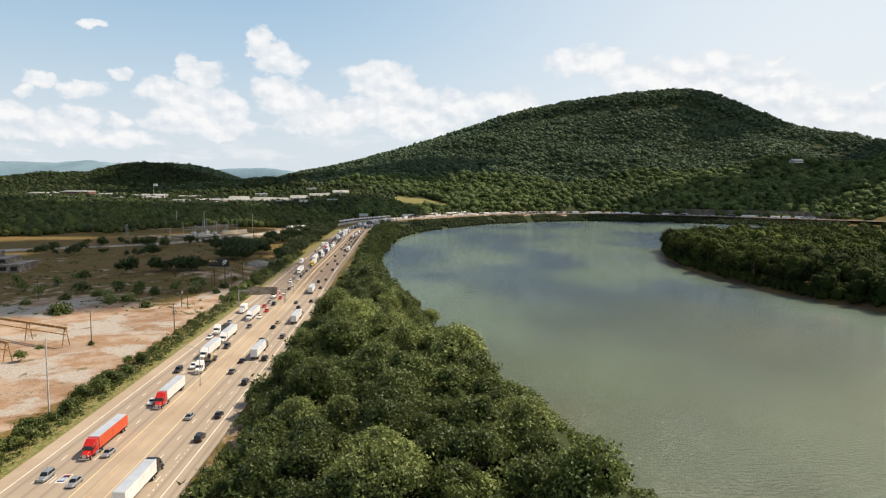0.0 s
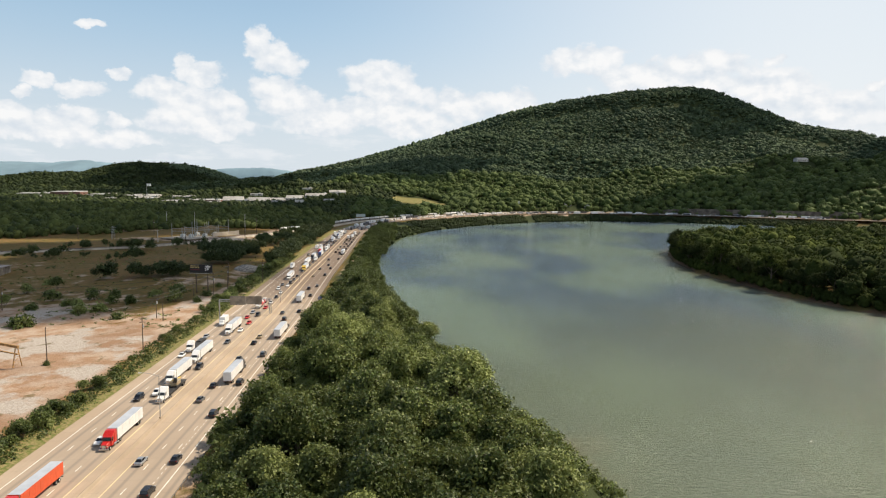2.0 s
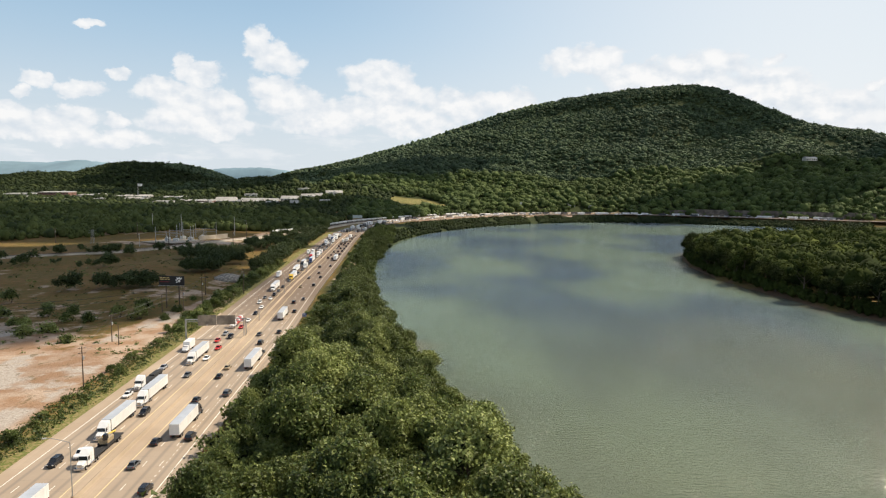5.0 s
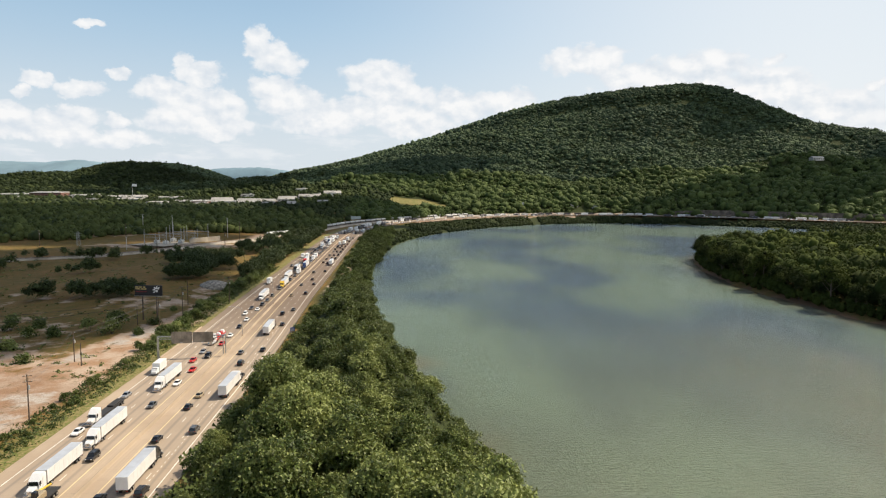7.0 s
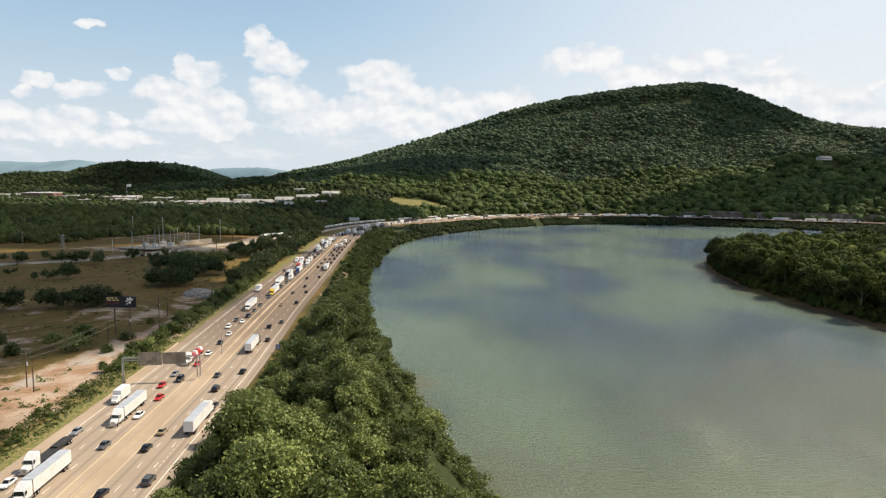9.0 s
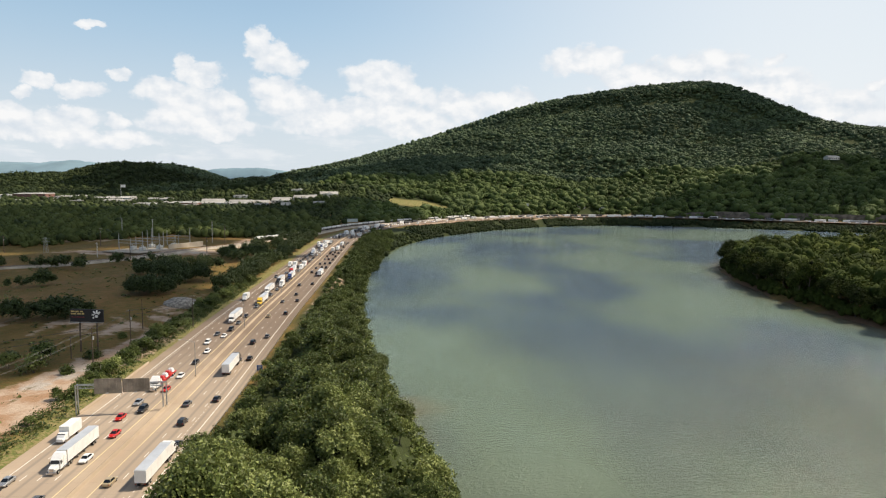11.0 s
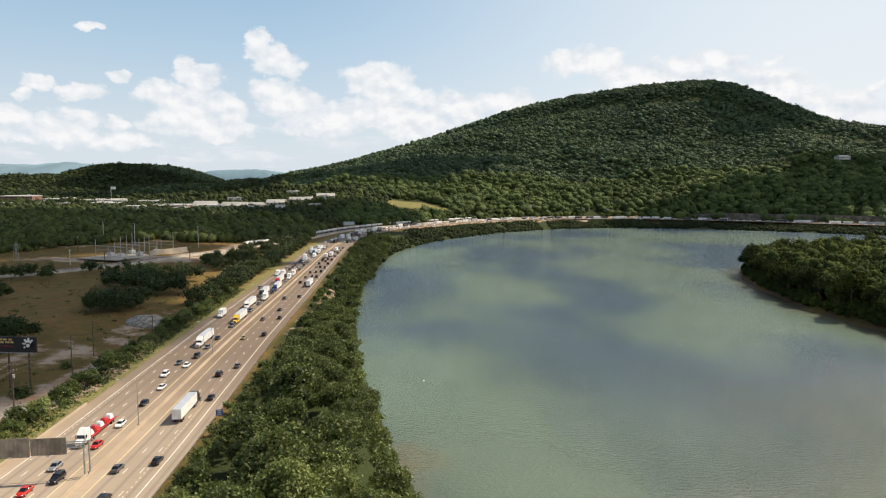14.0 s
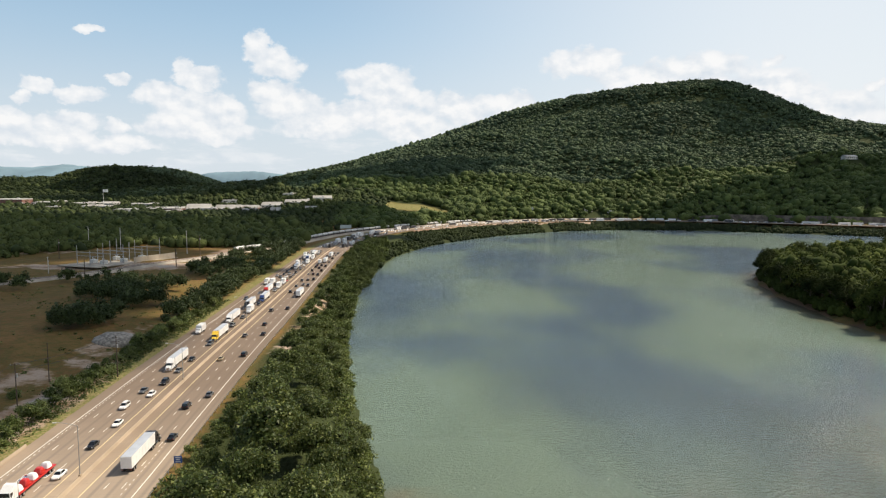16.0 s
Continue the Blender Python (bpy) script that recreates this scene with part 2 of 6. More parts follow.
def road_material():
    """Grooved concrete: slab joints, wheel tracks, oil and patches; the mesh's uv runs across and along the road."""
    m, g = material("worn_concrete")
    uv = g.add("ShaderNodeUVMap", uv_map="along").outputs[0]
    xy = g.add("ShaderNodeSeparateXYZ", {0: uv}).outputs
    pos = g.add("ShaderNodeNewGeometry").outputs["Position"]
    n1, n2, n3 = g.noise(pos, 0.05, 5.0), g.noise(pos, 0.7, 5.0), g.noise(g.vec("MULTIPLY", uv, (1.6, 0.02, 1.0)), 1.0, 4.0)
    col = g.mix(g.ramp(n1, 0.35, 0.65), (0.385, 0.296, 0.212), (0.45, 0.356, 0.262))
    col = g.mix(g.math("MULTIPLY", g.ramp(n3, 0.35, 0.7), 0.4), col, (0.33, 0.265, 0.19))
    col = g.mix(g.math("MULTIPLY", g.ramp(n2, 0.5, 0.8), 0.25), col, (0.27, 0.24, 0.2))
    # the older paving past the gantry is darker and browner
    old = g.ramp(xy[1], 545, 680)
    # travelled lanes, darker and greyer than the shoulders
    lane = g.math("ABSOLUTE", xy[0])
    drive = g.math("MULTIPLY", g.ramp(lane, 3.6, 4.2), g.ramp(lane, 19.2, 18.4))
    track = g.math("PINGPONG", g.math("ADD", lane, -3.9), 1.84)
    oil = g.ramp(track, 1.1, 1.75)
    col = g.mix(g.math("MULTIPLY", drive, 0.5), col, (0.315, 0.258, 0.202))
    col = g.mix(g.math("MULTIPLY", g.math("MULTIPLY", drive, oil), 0.45), col, (0.17, 0.15, 0.13))
    col = g.mix(g.math("MULTIPLY", old, 0.8), col, g.mix(n1, (0.12, 0.084, 0.06), (0.17, 0.124, 0.09)))
    joint = g.ramp(g.math("PINGPONG", xy[1], 3.0), 0.0, 0.06, 0.55, 0.0)
    col = g.mix(joint, col, (0.14, 0.13, 0.12))
    finish(g, col, 0.85, 0.0, n2, 0.2, 0.3)
    return m


MAT_GROUND, MAT_WATER, MAT_ROAD = ground_material(), water_material(), road_material()
MAT_LEAF = foliage("broad_leaves", (0.022, 0.038, 0.009), (0.12, 0.172, 0.038), (0.36, 0.4, 0.13), 0.42, trans=0.2, warm=(0.17, 0.19, 0.045))
MAT_ISLE = foliage("peninsula_leaves", (0.013, 0.022, 0.006), (0.038, 0.056, 0.011), (0.092, 0.112, 0.022), 0.95, False, 0.08, (0.05, 0.06, 0.015))
MAT_BANKSIDE = foliage("bankside_leaves", (0.018, 0.03, 0.01), (0.058, 0.086, 0.024), (0.15, 0.185, 0.055), 0.55, False, 0.18, (0.09, 0.11, 0.03))
MAT_THICKET = foliage("thicket_leaves", (0.018, 0.032, 0.008), (0.094, 0.138, 0.03), (0.31, 0.345, 0.1), 0.45, trans=0.18, warm=(0.13, 0.145, 0.034))
MAT_CEDAR = foliage("dark_cedar_leaves", (0.026, 0.042, 0.014), (0.075, 0.11, 0.034), (0.17, 0.21, 0.06), 0.6, trans=0.12, warm=(0.06, 0.07, 0.022))
# near-black crown core: the shade between the leaves is painted into its colour
MAT_CORE_SHADE = plain("painted_core_shade", (0.014, 0.02, 0.007), 0.95, scale=0.5, vary=0.2, spec=0.1)
# extra blue and lifted darks paint the mountain's haze into the leaf colour
MAT_WOODS = foliage("haze_tinted_crowns", (0.046, 0.068, 0.042), (0.066, 0.096, 0.05), (0.1, 0.135, 0.064), 0.8, False, 0.0, (0.09, 0.115, 0.05))
MAT_FOOTHILL = foliage("foothill_leaves", (0.034, 0.052, 0.02), (0.064, 0.094, 0.03), (0.12, 0.158, 0.046), 0.75, False, 0.1, (0.1, 0.12, 0.038))
MAT_LOWLAND = foliage("lowland_leaves", (0.022, 0.032, 0.014), (0.048, 0.068, 0.024), (0.115, 0.14, 0.042), 0.8, False, 0.08, (0.085, 0.1, 0.03))
MAT_BARK = plain("grey_bark", (0.13, 0.1, 0.075), 0.9, scale=2.0, vary=0.2)
MAT_BARRIER = plain("cast_concrete", (0.36, 0.285, 0.205), 0.85, scale=0.05, vary=0.07)
MAT_PAINT = plain("worn_white_paint", (0.75, 0.71, 0.64), 0.7, scale=0.3, vary=0.06)
MAT_YELLOW = plain("worn_yellow_paint", (0.66, 0.53, 0.3), 0.7, scale=0.05, vary=0.06)
MAT_STEEL = plain("galvanised_steel", (0.45, 0.46, 0.46), 0.45, 0.7, scale=1.0)
# pale blue base colour stands in for the haze of distance
MAT_HAZE = plain("far_forest_painted_haze", (0.22, 0.32, 0.38), 1.0, scale=0.004, vary=0.1, spec=0.0)

# ---------------------------------------------------------------- mesh helpers


class Build:
    """Collects vertices and faces of one mesh."""

    def __init__(self):
        self.v, self.f = [], []

    def add(self, verts, faces):
        k = len(self.v)
        self.v += [tuple(p) for p in verts]
        self.f += [tuple(i + k for i in f) for f in faces]
        return self

    def box(self, c, s, bevel=0.0, top=(1.0, 1.0), turn=0.0):
        """A box with chamfered upright edges and top; top: how far it tapers."""
        hx, hy, hz = s[0] / 2, s[1] / 2, s[2] / 2
        b = min(bevel, hx * 0.6, hy * 0.6)
        ring = [(-hx + b, -hy), (hx - b, -hy), (hx, -hy + b), (hx, hy - b), (hx - b, hy), (-hx + b, hy), (-hx, hy - b), (-hx, -hy + b)] if b else [(-hx, -hy), (hx, -hy), (hx, hy), (-hx, hy)]
        n = len(ring)
        cs, sn = math.cos(turn), math.sin(turn)
        levels = [(-hz, 1.0, 1.0), (hz - b, *top), (hz, top[0] * (1 - b / hx), top[1] * (1 - b / hy))] if b else [(-hz, 1.0, 1.0), (hz, *top)]
        vs = []
        for z, kx, ky in levels:
            vs += [(c[0] + x * kx * cs - y * ky * sn, c[1] + x * kx * sn + y * ky * cs, c[2] + z) for x, y in ring]
        fs = [tuple(range(n))[::-1]]
        for l in range(len(levels) - 1):
            fs += [(l * n + i, l * n + (i + 1) % n, (l + 1) * n + (i + 1) % n, (l + 1) * n + i) for i in range(n)]
        fs.append(tuple((len(levels) - 1) * n + i for i in range(n)))
        return self.add(vs, fs)

    def tube(self, a, b, ra, rb=None, n=8, caps=True):
        a, b = Vector(a), Vector(b)
        rb = ra if rb is None else rb
        d = (b - a).normalized()
        u = d.orthogonal().normalized()
        w = d.cross(u)
        vs = [p + (u * math.cos(2 * math.pi * i / n) + w * math.sin(2 * math.pi * i / n)) * r for p, r in ((a, ra), (b, rb)) for i in range(n)]
        fs = [(i, (i + 1) % n, n + (i + 1) % n, n + i) for i in range(n)]
        if caps:
            fs += [tuple(range(n))[::-1], tuple(range(n, 2 * n))]
        return self.add(vs, fs)

    def sweep(self, rings, closed=True, caps=True):
        """Skin over rings of equally many points."""
        n = len(rings[0])
        vs = [p for r in rings for p in r]
        m = n if closed else n - 1
        fs = [(k * n + i, k * n + (i + 1) % n, (k + 1) * n + (i + 1) % n, (k + 1) * n + i) for k in range(len(rings) - 1) for i in range(m)]
        if caps and closed:
            fs += [tuple(range(n))[::-1], tuple((len(rings) - 1) * n + i for i in range(n))]
        return self.add(vs, fs)

    def mesh(self, name, mat, smooth=False):
        me = bpy.data.meshes.new(name)
        me.from_pydata(self.v, [], self.f)
        me.materials.append(mat)
        if smooth:
            me.shade_smooth()
        return me


def part(name, data, mat, parent, label="", smooth=False):
    """One mesh object under a thing or a part."""
    me = data.mesh(name, mat, smooth) if isinstance(data, Build) else data
    ob = new(name, me)
    ob.parent = parent
    return tagged(ob, label)


def thing(name, label, category, m=None, group="", kind=""):
    ob = new(name)
    if m is not None:
        ob.matrix_basis = m
    return tagged(ob, label, category, group, kind)


def array_mesh(name, verts, faces, mat, smooth=False):
    """A mesh from numpy arrays; faces all of one size."""
    me = bpy.data.meshes.new(name)
    n, k = faces.shape
    me.vertices.add(len(verts))
    me.vertices.foreach_set("co", np.ascontiguousarray(verts, dtype=np.float32).ravel())
    me.loops.add(n * k)
    me.loops.foreach_set("vertex_index", np.ascontiguousarray(faces, dtype=np.int32).ravel())
    me.polygons.add(n)
    me.polygons.foreach_set("loop_start", np.arange(0, n * k, k, dtype=np.int32))
    me.materials.append(mat)
    me.update(calc_edges=True)
    me.validate()
    if smooth:
        me.shade_smooth()
    return me


# ---------------------------------------------------------------- the lie of the land
WATER_Z = -14.0
CENTRE = [(-66, -200), (-68, 0), (-70, 137), (-72, 205), (-75, 290), (-78, 370), (-81.5, 430), (-86, 510), (-90.5, 620), (-96.5, 748),
          (-103, 900), (-103, 1010), (-94, 1110), (-73, 1210), (-33, 1310), (30, 1405), (120, 1490), (230, 1550), (340, 1572), (450, 1552),
          (570, 1482), (700, 1385), (860, 1250), (1040, 1080), (1300, 800)]


def smooth_line(pts, step):
    """Points every step metres on a Catmull-Rom curve."""
    p = np.array([np.array(pts[0]) * 2 - pts[1], *pts, np.array(pts[-1]) * 2 - pts[-2]], float)
    out = []
    for i in range(1, len(p) - 2):
        n = max(4, int(np.linalg.norm(p[i + 1] - p[i]) / 2))
        t = np.linspace(0, 1, n, endpoint=False)[:, None]
        out.append(0.5 * (2 * p[i] + (p[i + 1] - p[i - 1]) * t + (2 * p[i - 1] - 5 * p[i] + 4 * p[i + 1] - p[i + 2]) * t**2 + (3 * p[i] - p[i - 1] - 3 * p[i + 1] + p[i + 2]) * t**3))
    out = np.concatenate(out)
    s = np.r_[0, np.cumsum(np.linalg.norm(np.diff(out, axis=0), axis=1))]
    g = np.arange(0, s[-1], step)
    return np.stack([np.interp(g, s, out[:, 0]), np.interp(g, s, out[:, 1])], 1)


ROAD = smooth_line(CENTRE, 4.0)
ROAD_DIR = np.gradient(ROAD, axis=0)
ROAD_DIR /= np.linalg.norm(ROAD_DIR, axis=1)[:, None]
ROAD_RIGHT = np.stack([ROAD_DIR[:, 1], -ROAD_DIR[:, 0]], 1)


def on_road(y, off):
    """Place and heading on the highway's straight, at the given y, off metres to the right of the median."""
    i = np.interp(y, ROAD[:280, 1], np.arange(280))
    c = np.array([np.interp(i, np.arange(len(ROAD)), ROAD[:, k]) for k in (0, 1)])
    d = np.array([np.interp(i, np.arange(len(ROAD)), ROAD_DIR[:, k]) for k in (0, 1)])
    p = c + off * np.array([d[1], -d[0]])
    return p[0], p[1], math.degrees(math.atan2(-d[0], d[1]))


def along(s, off):
    """The same by metres along the highway from its start behind the camera."""
    i = s / 4.0
    c = np.array([np.interp(i, np.arange(len(ROAD)), ROAD[:, k]) for k in (0, 1)])
    d = np.array([np.interp(i, np.arange(len(ROAD)), ROAD_DIR[:, k]) for k in (0, 1)])
    p = c + off * np.array([d[1], -d[0]])
    return p[0], p[1], math.degrees(math.atan2(-d[0], d[1]))


RIVER = smooth_line([(120, -400), (75, -100), (62, 100), (46, 196), (20, 285), (3, 350), (-16, 430), (-36, 540), (-47, 650), (-52, 760), (-50, 860),
         (-46, 950), (-34, 1040), (2, 1160), (60, 1270), (140, 1375), (235, 1450), (345, 1490), (460, 1470), (575, 1400), (700, 1300), (840, 1180), (1010, 1010), (1270, 740)], 20.0)
BANK = smooth_line([(1270, 560), (1000, 790), (820, 900), (650, 960), (500, 950), (380, 905), (300, 845), (264, 760), (246, 660), (246, 580),
         (258, 485), (280, 425), (330, 350), (430, 240), (620, 0), (800, -400)], 20.0)
SHORE = np.concatenate([RIVER, BANK])


def seg_dist(x, y, line, closed=False):
    """Distance to a polyline, and the index of its nearest point."""
    best = np.full(x.shape, 1e9)
    idx = np.zeros(x.shape, int)
    for i in range(len(line) - 1 + closed):
        a, b = line[i], line[(i + 1) % len(line)]
        d = b - a
        t = np.clip(((x - a[0]) * d[0] + (y - a[1]) * d[1]) / (d @ d), 0, 1)
        r = np.hypot(x - a[0] - t * d[0], y - a[1] - t * d[1])
        hit = r < best
        best[hit], idx[hit] = r[hit], i
    return best, idx


def inside(x, y, poly):
    r = np.zeros(x.shape, bool)
    j = len(poly) - 1
    for i in range(len(poly)):
        (xi, yi), (xj, yj) = poly[i], poly[j]
        c = ((yi > y) != (yj > y)) & (x < (xj - xi) * (y - yi) / (yj - yi + 1e-12) + xi)
        r ^= c
        j = i
    return r


def step01(t):
    t = np.clip(t, 0, 1)
    return t * t * (3 - 2 * t)


def wave(x, y, size, seed):
    """Cheap smooth noise, about -1 to 1."""
    r = np.random.RandomState(seed)
    out = 0
    for k in range(6):
        a, ph = r.uniform(0, 2 * np.pi), r.uniform(0, 2 * np.pi, 2)
        s = 2 * np.pi / size * r.uniform(0.6, 1.7)
        out = out + np.sin((x * np.cos(a) + y * np.sin(a)) * s + ph[0]) * np.sin((-x * np.sin(a) + y * np.cos(a)) * s * 0.8 + ph[1])
    return out / 2.6


# the mountain's crest: x, y, height
CREST = np.array([(-1000, 3500, 75), (-733, 3400, 97), (-548, 3300, 124), (-321, 3200, 167), (-104, 3050, 217), (93, 2950, 269), (319, 2800, 345), (529, 2700, 388), (724, 2600, 409),
                  (913, 2530, 418), (1010, 2490, 408), (1069, 2430, 366), (1140, 2360, 318), (1199, 2250, 257), (1291, 2100, 226), (1330, 1950, 190), (1420, 1700, 150), (1600, 1400, 120)], float)
CREST_S = np.r_[0, np.cumsum(np.linalg.norm(np.diff(CREST[:, :2], axis=0), axis=1))]
_t = np.linspace(0, CREST_S[-1], 70)
CREST_LINE = np.stack([np.interp(_t, CREST_S, CREST[:, k]) for k in range(3)], 1)


def height(x, y):
    """Ground height at arrays x, y."""
    x, y = np.asarray(x, float), np.asarray(y, float)
    dr, _ = seg_dist(x, y, ROAD[::6])
    # west of the highway the land climbs slowly to the town
    z = (24 + 9 * step01((-x - 450) / 300)) * step01((y - 620) / 900) * step01((dr - 25) / 180) + 1.2 * wave(x, y, 130, 3) * step01((dr - 22) / 40)
    z += 5.0 * np.exp(-(((x + 190) / 60) ** 2 + ((y - 560) / 90) ** 2)) * step01((dr - 25) / 30)
    z += 96 * np.exp(-((np.abs(x + 1075) / 300) ** 3 + ((y - 2800) / 330) ** 2)) + 70 * np.exp(-(((x + 1600) / 400) ** 2 + ((y - 3000) / 350) ** 2))
    z += 80 * step01((y - 3300) / 1200) * step01((-x - 900) / 800)
    # the mountain
    best, _ = seg_dist(x, y, CREST_LINE[:, :2])
    wsum, zc = np.zeros(x.shape), np.zeros(x.shape)
    for cx, cy, cz in CREST_LINE:
        wgt = 1.0 / ((x - cx) ** 2 + (y - cy) ** 2 + 900.0) ** 2
        wsum += wgt
        zc += wgt * cz
    zc /= wsum
    foot, _ = seg_dist(x, y, ROAD[280::6])
    foot = np.maximum(foot - 28, 0)
    k = foot / (foot + best + 1e-6)
    rise = 0.92 * k**0.86 + 0.08 * step01((k - 0.86) / 0.06)
    mount = zc * rise * (1 + 0.05 * wave(x, y, 330, 5) * (1 - k)) + 7 * wave(x, y, 140, 6) * step01(k * 3) * step01((1 - k) * 4) + 17 * wave(x, y, 430, 15) * step01(k * 3) * step01((0.93 - k) * 4)
    mount *= 1 - 0.45 * step01((40 - x) / 560) * (1 - step01((k - 0.78) / 0.2))
    on_mount = step01((y - 1150 + x * 0.35) / 350) * step01((x + 1100) / 500) * step01(foot / 20)
    z = np.maximum(z, mount * on_mount)
    # level with the carriageway beside it
    z = z * step01((dr - 24) / 35) - 0.25
    # the peninsula in the bend lies low
    land = inside(x, y, BANK)
    z = np.where(land, -9.5 + 1.0 * wave(x, y, 60, 9), z)
    ds, _ = seg_dist(x, y, RIVER)
    db, _ = seg_dist(x, y, BANK)
    wet = inside(x, y, SHORE)
    d = np.minimum(ds, db)
    near = np.where(wet, -1.0, 1.0) * (d + 1.5 * wave(x, y, 35, 12))
    climb = WATER_Z - 0.3 + np.where(near > 0, near * 0.75 - 0.57 * np.minimum(near, 75) * step01((y - 1090) / 130), near * 0.3)
    z = np.minimum(z, np.maximum(climb, -22))
    return z


def grid_axis(lo, hi, a, b, fine, grow, most):
    v = [a]
    while v[-1] < b:
        v.append(v[-1] + fine)
    s = fine
    while v[-1] < hi:
        s = min(most, s * grow)
        v.append(v[-1] + s)
    u, s = [a], fine
    while u[-1] > lo:
        s = min(most, s * grow)
        u.append(u[-1] - s)
    return np.array(u[:0:-1] + v)


def build_ground():
    xs = grid_axis(-4200, 4200, -240, 60, 4.0, 1.05, 60)
    ys = grid_axis(-500, 4700, 120, 720, 5.0, 1.02, 45)
    gx, gy = np.meshgrid(xs, ys)
    z = height(gx.ravel(), gy.ravel())
    v = np.stack([gx.ravel(), gy.ravel(), z], 1)
    ny, nx = gx.shape
    i = (np.arange(ny - 1)[:, None] * nx + np.arange(nx - 1)[None]).ravel()
    f = np.stack([i, i + 1, i + nx + 1, i + nx], 1)
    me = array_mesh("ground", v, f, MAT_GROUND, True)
    x, y = v[:, 0], v[:, 1]
    bare = np.zeros(len(v))
    for cx, cy, rx, ry, p in BARE:
        bare = np.maximum(bare, p * step01(1.35 - np.hypot((x - cx) / rx, (y - cy) / ry)))
    dr, near = seg_dist(x, y, ROAD[::6])
    c, rt = ROAD[::6][near], ROAD_RIGHT[::6][near]
    waterside = ((x - c[:, 0]) * rt[:, 0] + (y - c[:, 1]) * rt[:, 1] > 0) & (seg_dist(x, y, BANK)[0] > 40)
    cut = step01((36 - dr) / 5) * step01((dr - 17) / 3) * step01((y - 1240) / 50) * step01((440 - x) / 60)
    bare = np.maximum(bare, cut * 0.95)
    a = me.attributes.new("bare", "FLOAT", "POINT")
    a.data.foreach_set("value", bare.astype(np.float32))
    hay = step01((1.1 - np.hypot((x + 48) / 84, (y - 1545) / 34)) / 0.2)
    a = me.attributes.new("verge", "FLOAT", "POINT")
    a.data.foreach_set("value", np.maximum(hay, step01((34 - dr) / 6) * step01((dr - 15) / 4) * (x < -80) * ~waterside).astype(np.float32))
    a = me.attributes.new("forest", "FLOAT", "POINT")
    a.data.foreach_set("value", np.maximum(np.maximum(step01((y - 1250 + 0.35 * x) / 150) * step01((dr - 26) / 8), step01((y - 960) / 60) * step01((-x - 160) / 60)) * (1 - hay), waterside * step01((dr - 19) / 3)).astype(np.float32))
    s = step01((WATER_Z + 1.7 - z) / 1.2) * ~waterside
    a = me.attributes.new("shore", "FLOAT", "POINT")
    a.data.foreach_set("value", s.astype(np.float32))
    ob = tagged(new("ground", me), "dry grass, bare tan earth and muddy river banks", "ground", kind="structure")
    return ob


# worn bare earth: x, y, half width, half length, how bare
BARE = [(-160, 260, 48, 120, 1.0), (-126, 240, 20, 140, 1.0), (-124, 330, 18, 110, 1.0), (-118, 430, 11, 60, 0.95), (-190, 340, 60, 60, 0.85), (-210, 410, 90, 50, 0.42), (-250, 480, 90, 40, 0.35), (-150, 470, 35, 30, 0.5),
        (-135, 530, 9, 45, 0.54), (-128, 500, 16, 22, 0.48), (-300, 800, 70, 22, 0.7), (-230, 800, 40, 25, 0.8), (-200, 900, 16, 120, 0.7), (-380, 900, 60, 25, 0.6), (-330, 560, 50, 40, 0.4), (-46, 160, 10, 60, 0.6), (-61, 590, 8, 130, 0.53)]
build_ground()

xs, ys = grid_axis(-700, 1400, 180, 420, 6.0, 1.12, 150), grid_axis(-450, 1700, 380, 900, 8.0, 1.12, 150)
wx, wy = [a.ravel() for a in np.meshgrid(xs, ys)]
nx = len(xs)
wi = (np.arange(len(ys) - 1)[:, None] * nx + np.arange(nx - 1)[None]).ravel()
river_mesh = array_mesh("river", np.stack([wx, wy, np.full(len(wx), WATER_Z)], 1), np.stack([wi, wi + 1, wi + nx + 1, wi + nx], 1), MAT_WATER)
a = river_mesh.attributes.new("shoal", "FLOAT", "POINT")
a.data.foreach_set("value", np.maximum(0.8 * np.exp(-seg_dist(wx, wy, BANK)[0] / 17.0), 0.6 * np.exp(-seg_dist(wx, wy, RIVER)[0] / 9.0) * (wy < 420)).astype(np.float32))
tagged(new("river", river_mesh), "wide green river with ripples and cloud reflections", "river", kind="structure")


# ---------------------------------------------------------------- highway
def ribbon(name, offs, zs, mat, i0=0, i1=None, uv=False, close=False):
    """A strip that follows the highway: cross-section offsets and heights."""
    i1 = i1 or len(ROAD)
    pts = ROAD[i0:i1]
    rt = ROAD_RIGHT[i0:i1]
    n, k = len(pts), len(offs)
    v = np.concatenate([np.c_[pts + rt * o, np.full(n, z)][:, None] for o, z in zip(offs, zs)], 1).reshape(-1, 3)
    m = k if close else k - 1
    f = np.array([(a * k + b, a * k + (b + 1) % k, (a + 1) * k + (b + 1) % k, (a + 1) * k + b) for a in range(n - 1) for b in range(m)])
    me = array_mesh(name, v, f, mat)
    if uv:
        layer = me.uv_layers.new(name="along")
        vi = np.empty(len(me.loops), np.int32)
        me.loops.foreach_get("vertex_index", vi)
        u = np.array(offs)[vi % k]
        w = (vi // k + i0) * 4.0
        layer.data.foreach_set("uv", np.stack([u, w], 1).astype(np.float32).ravel())
    return me


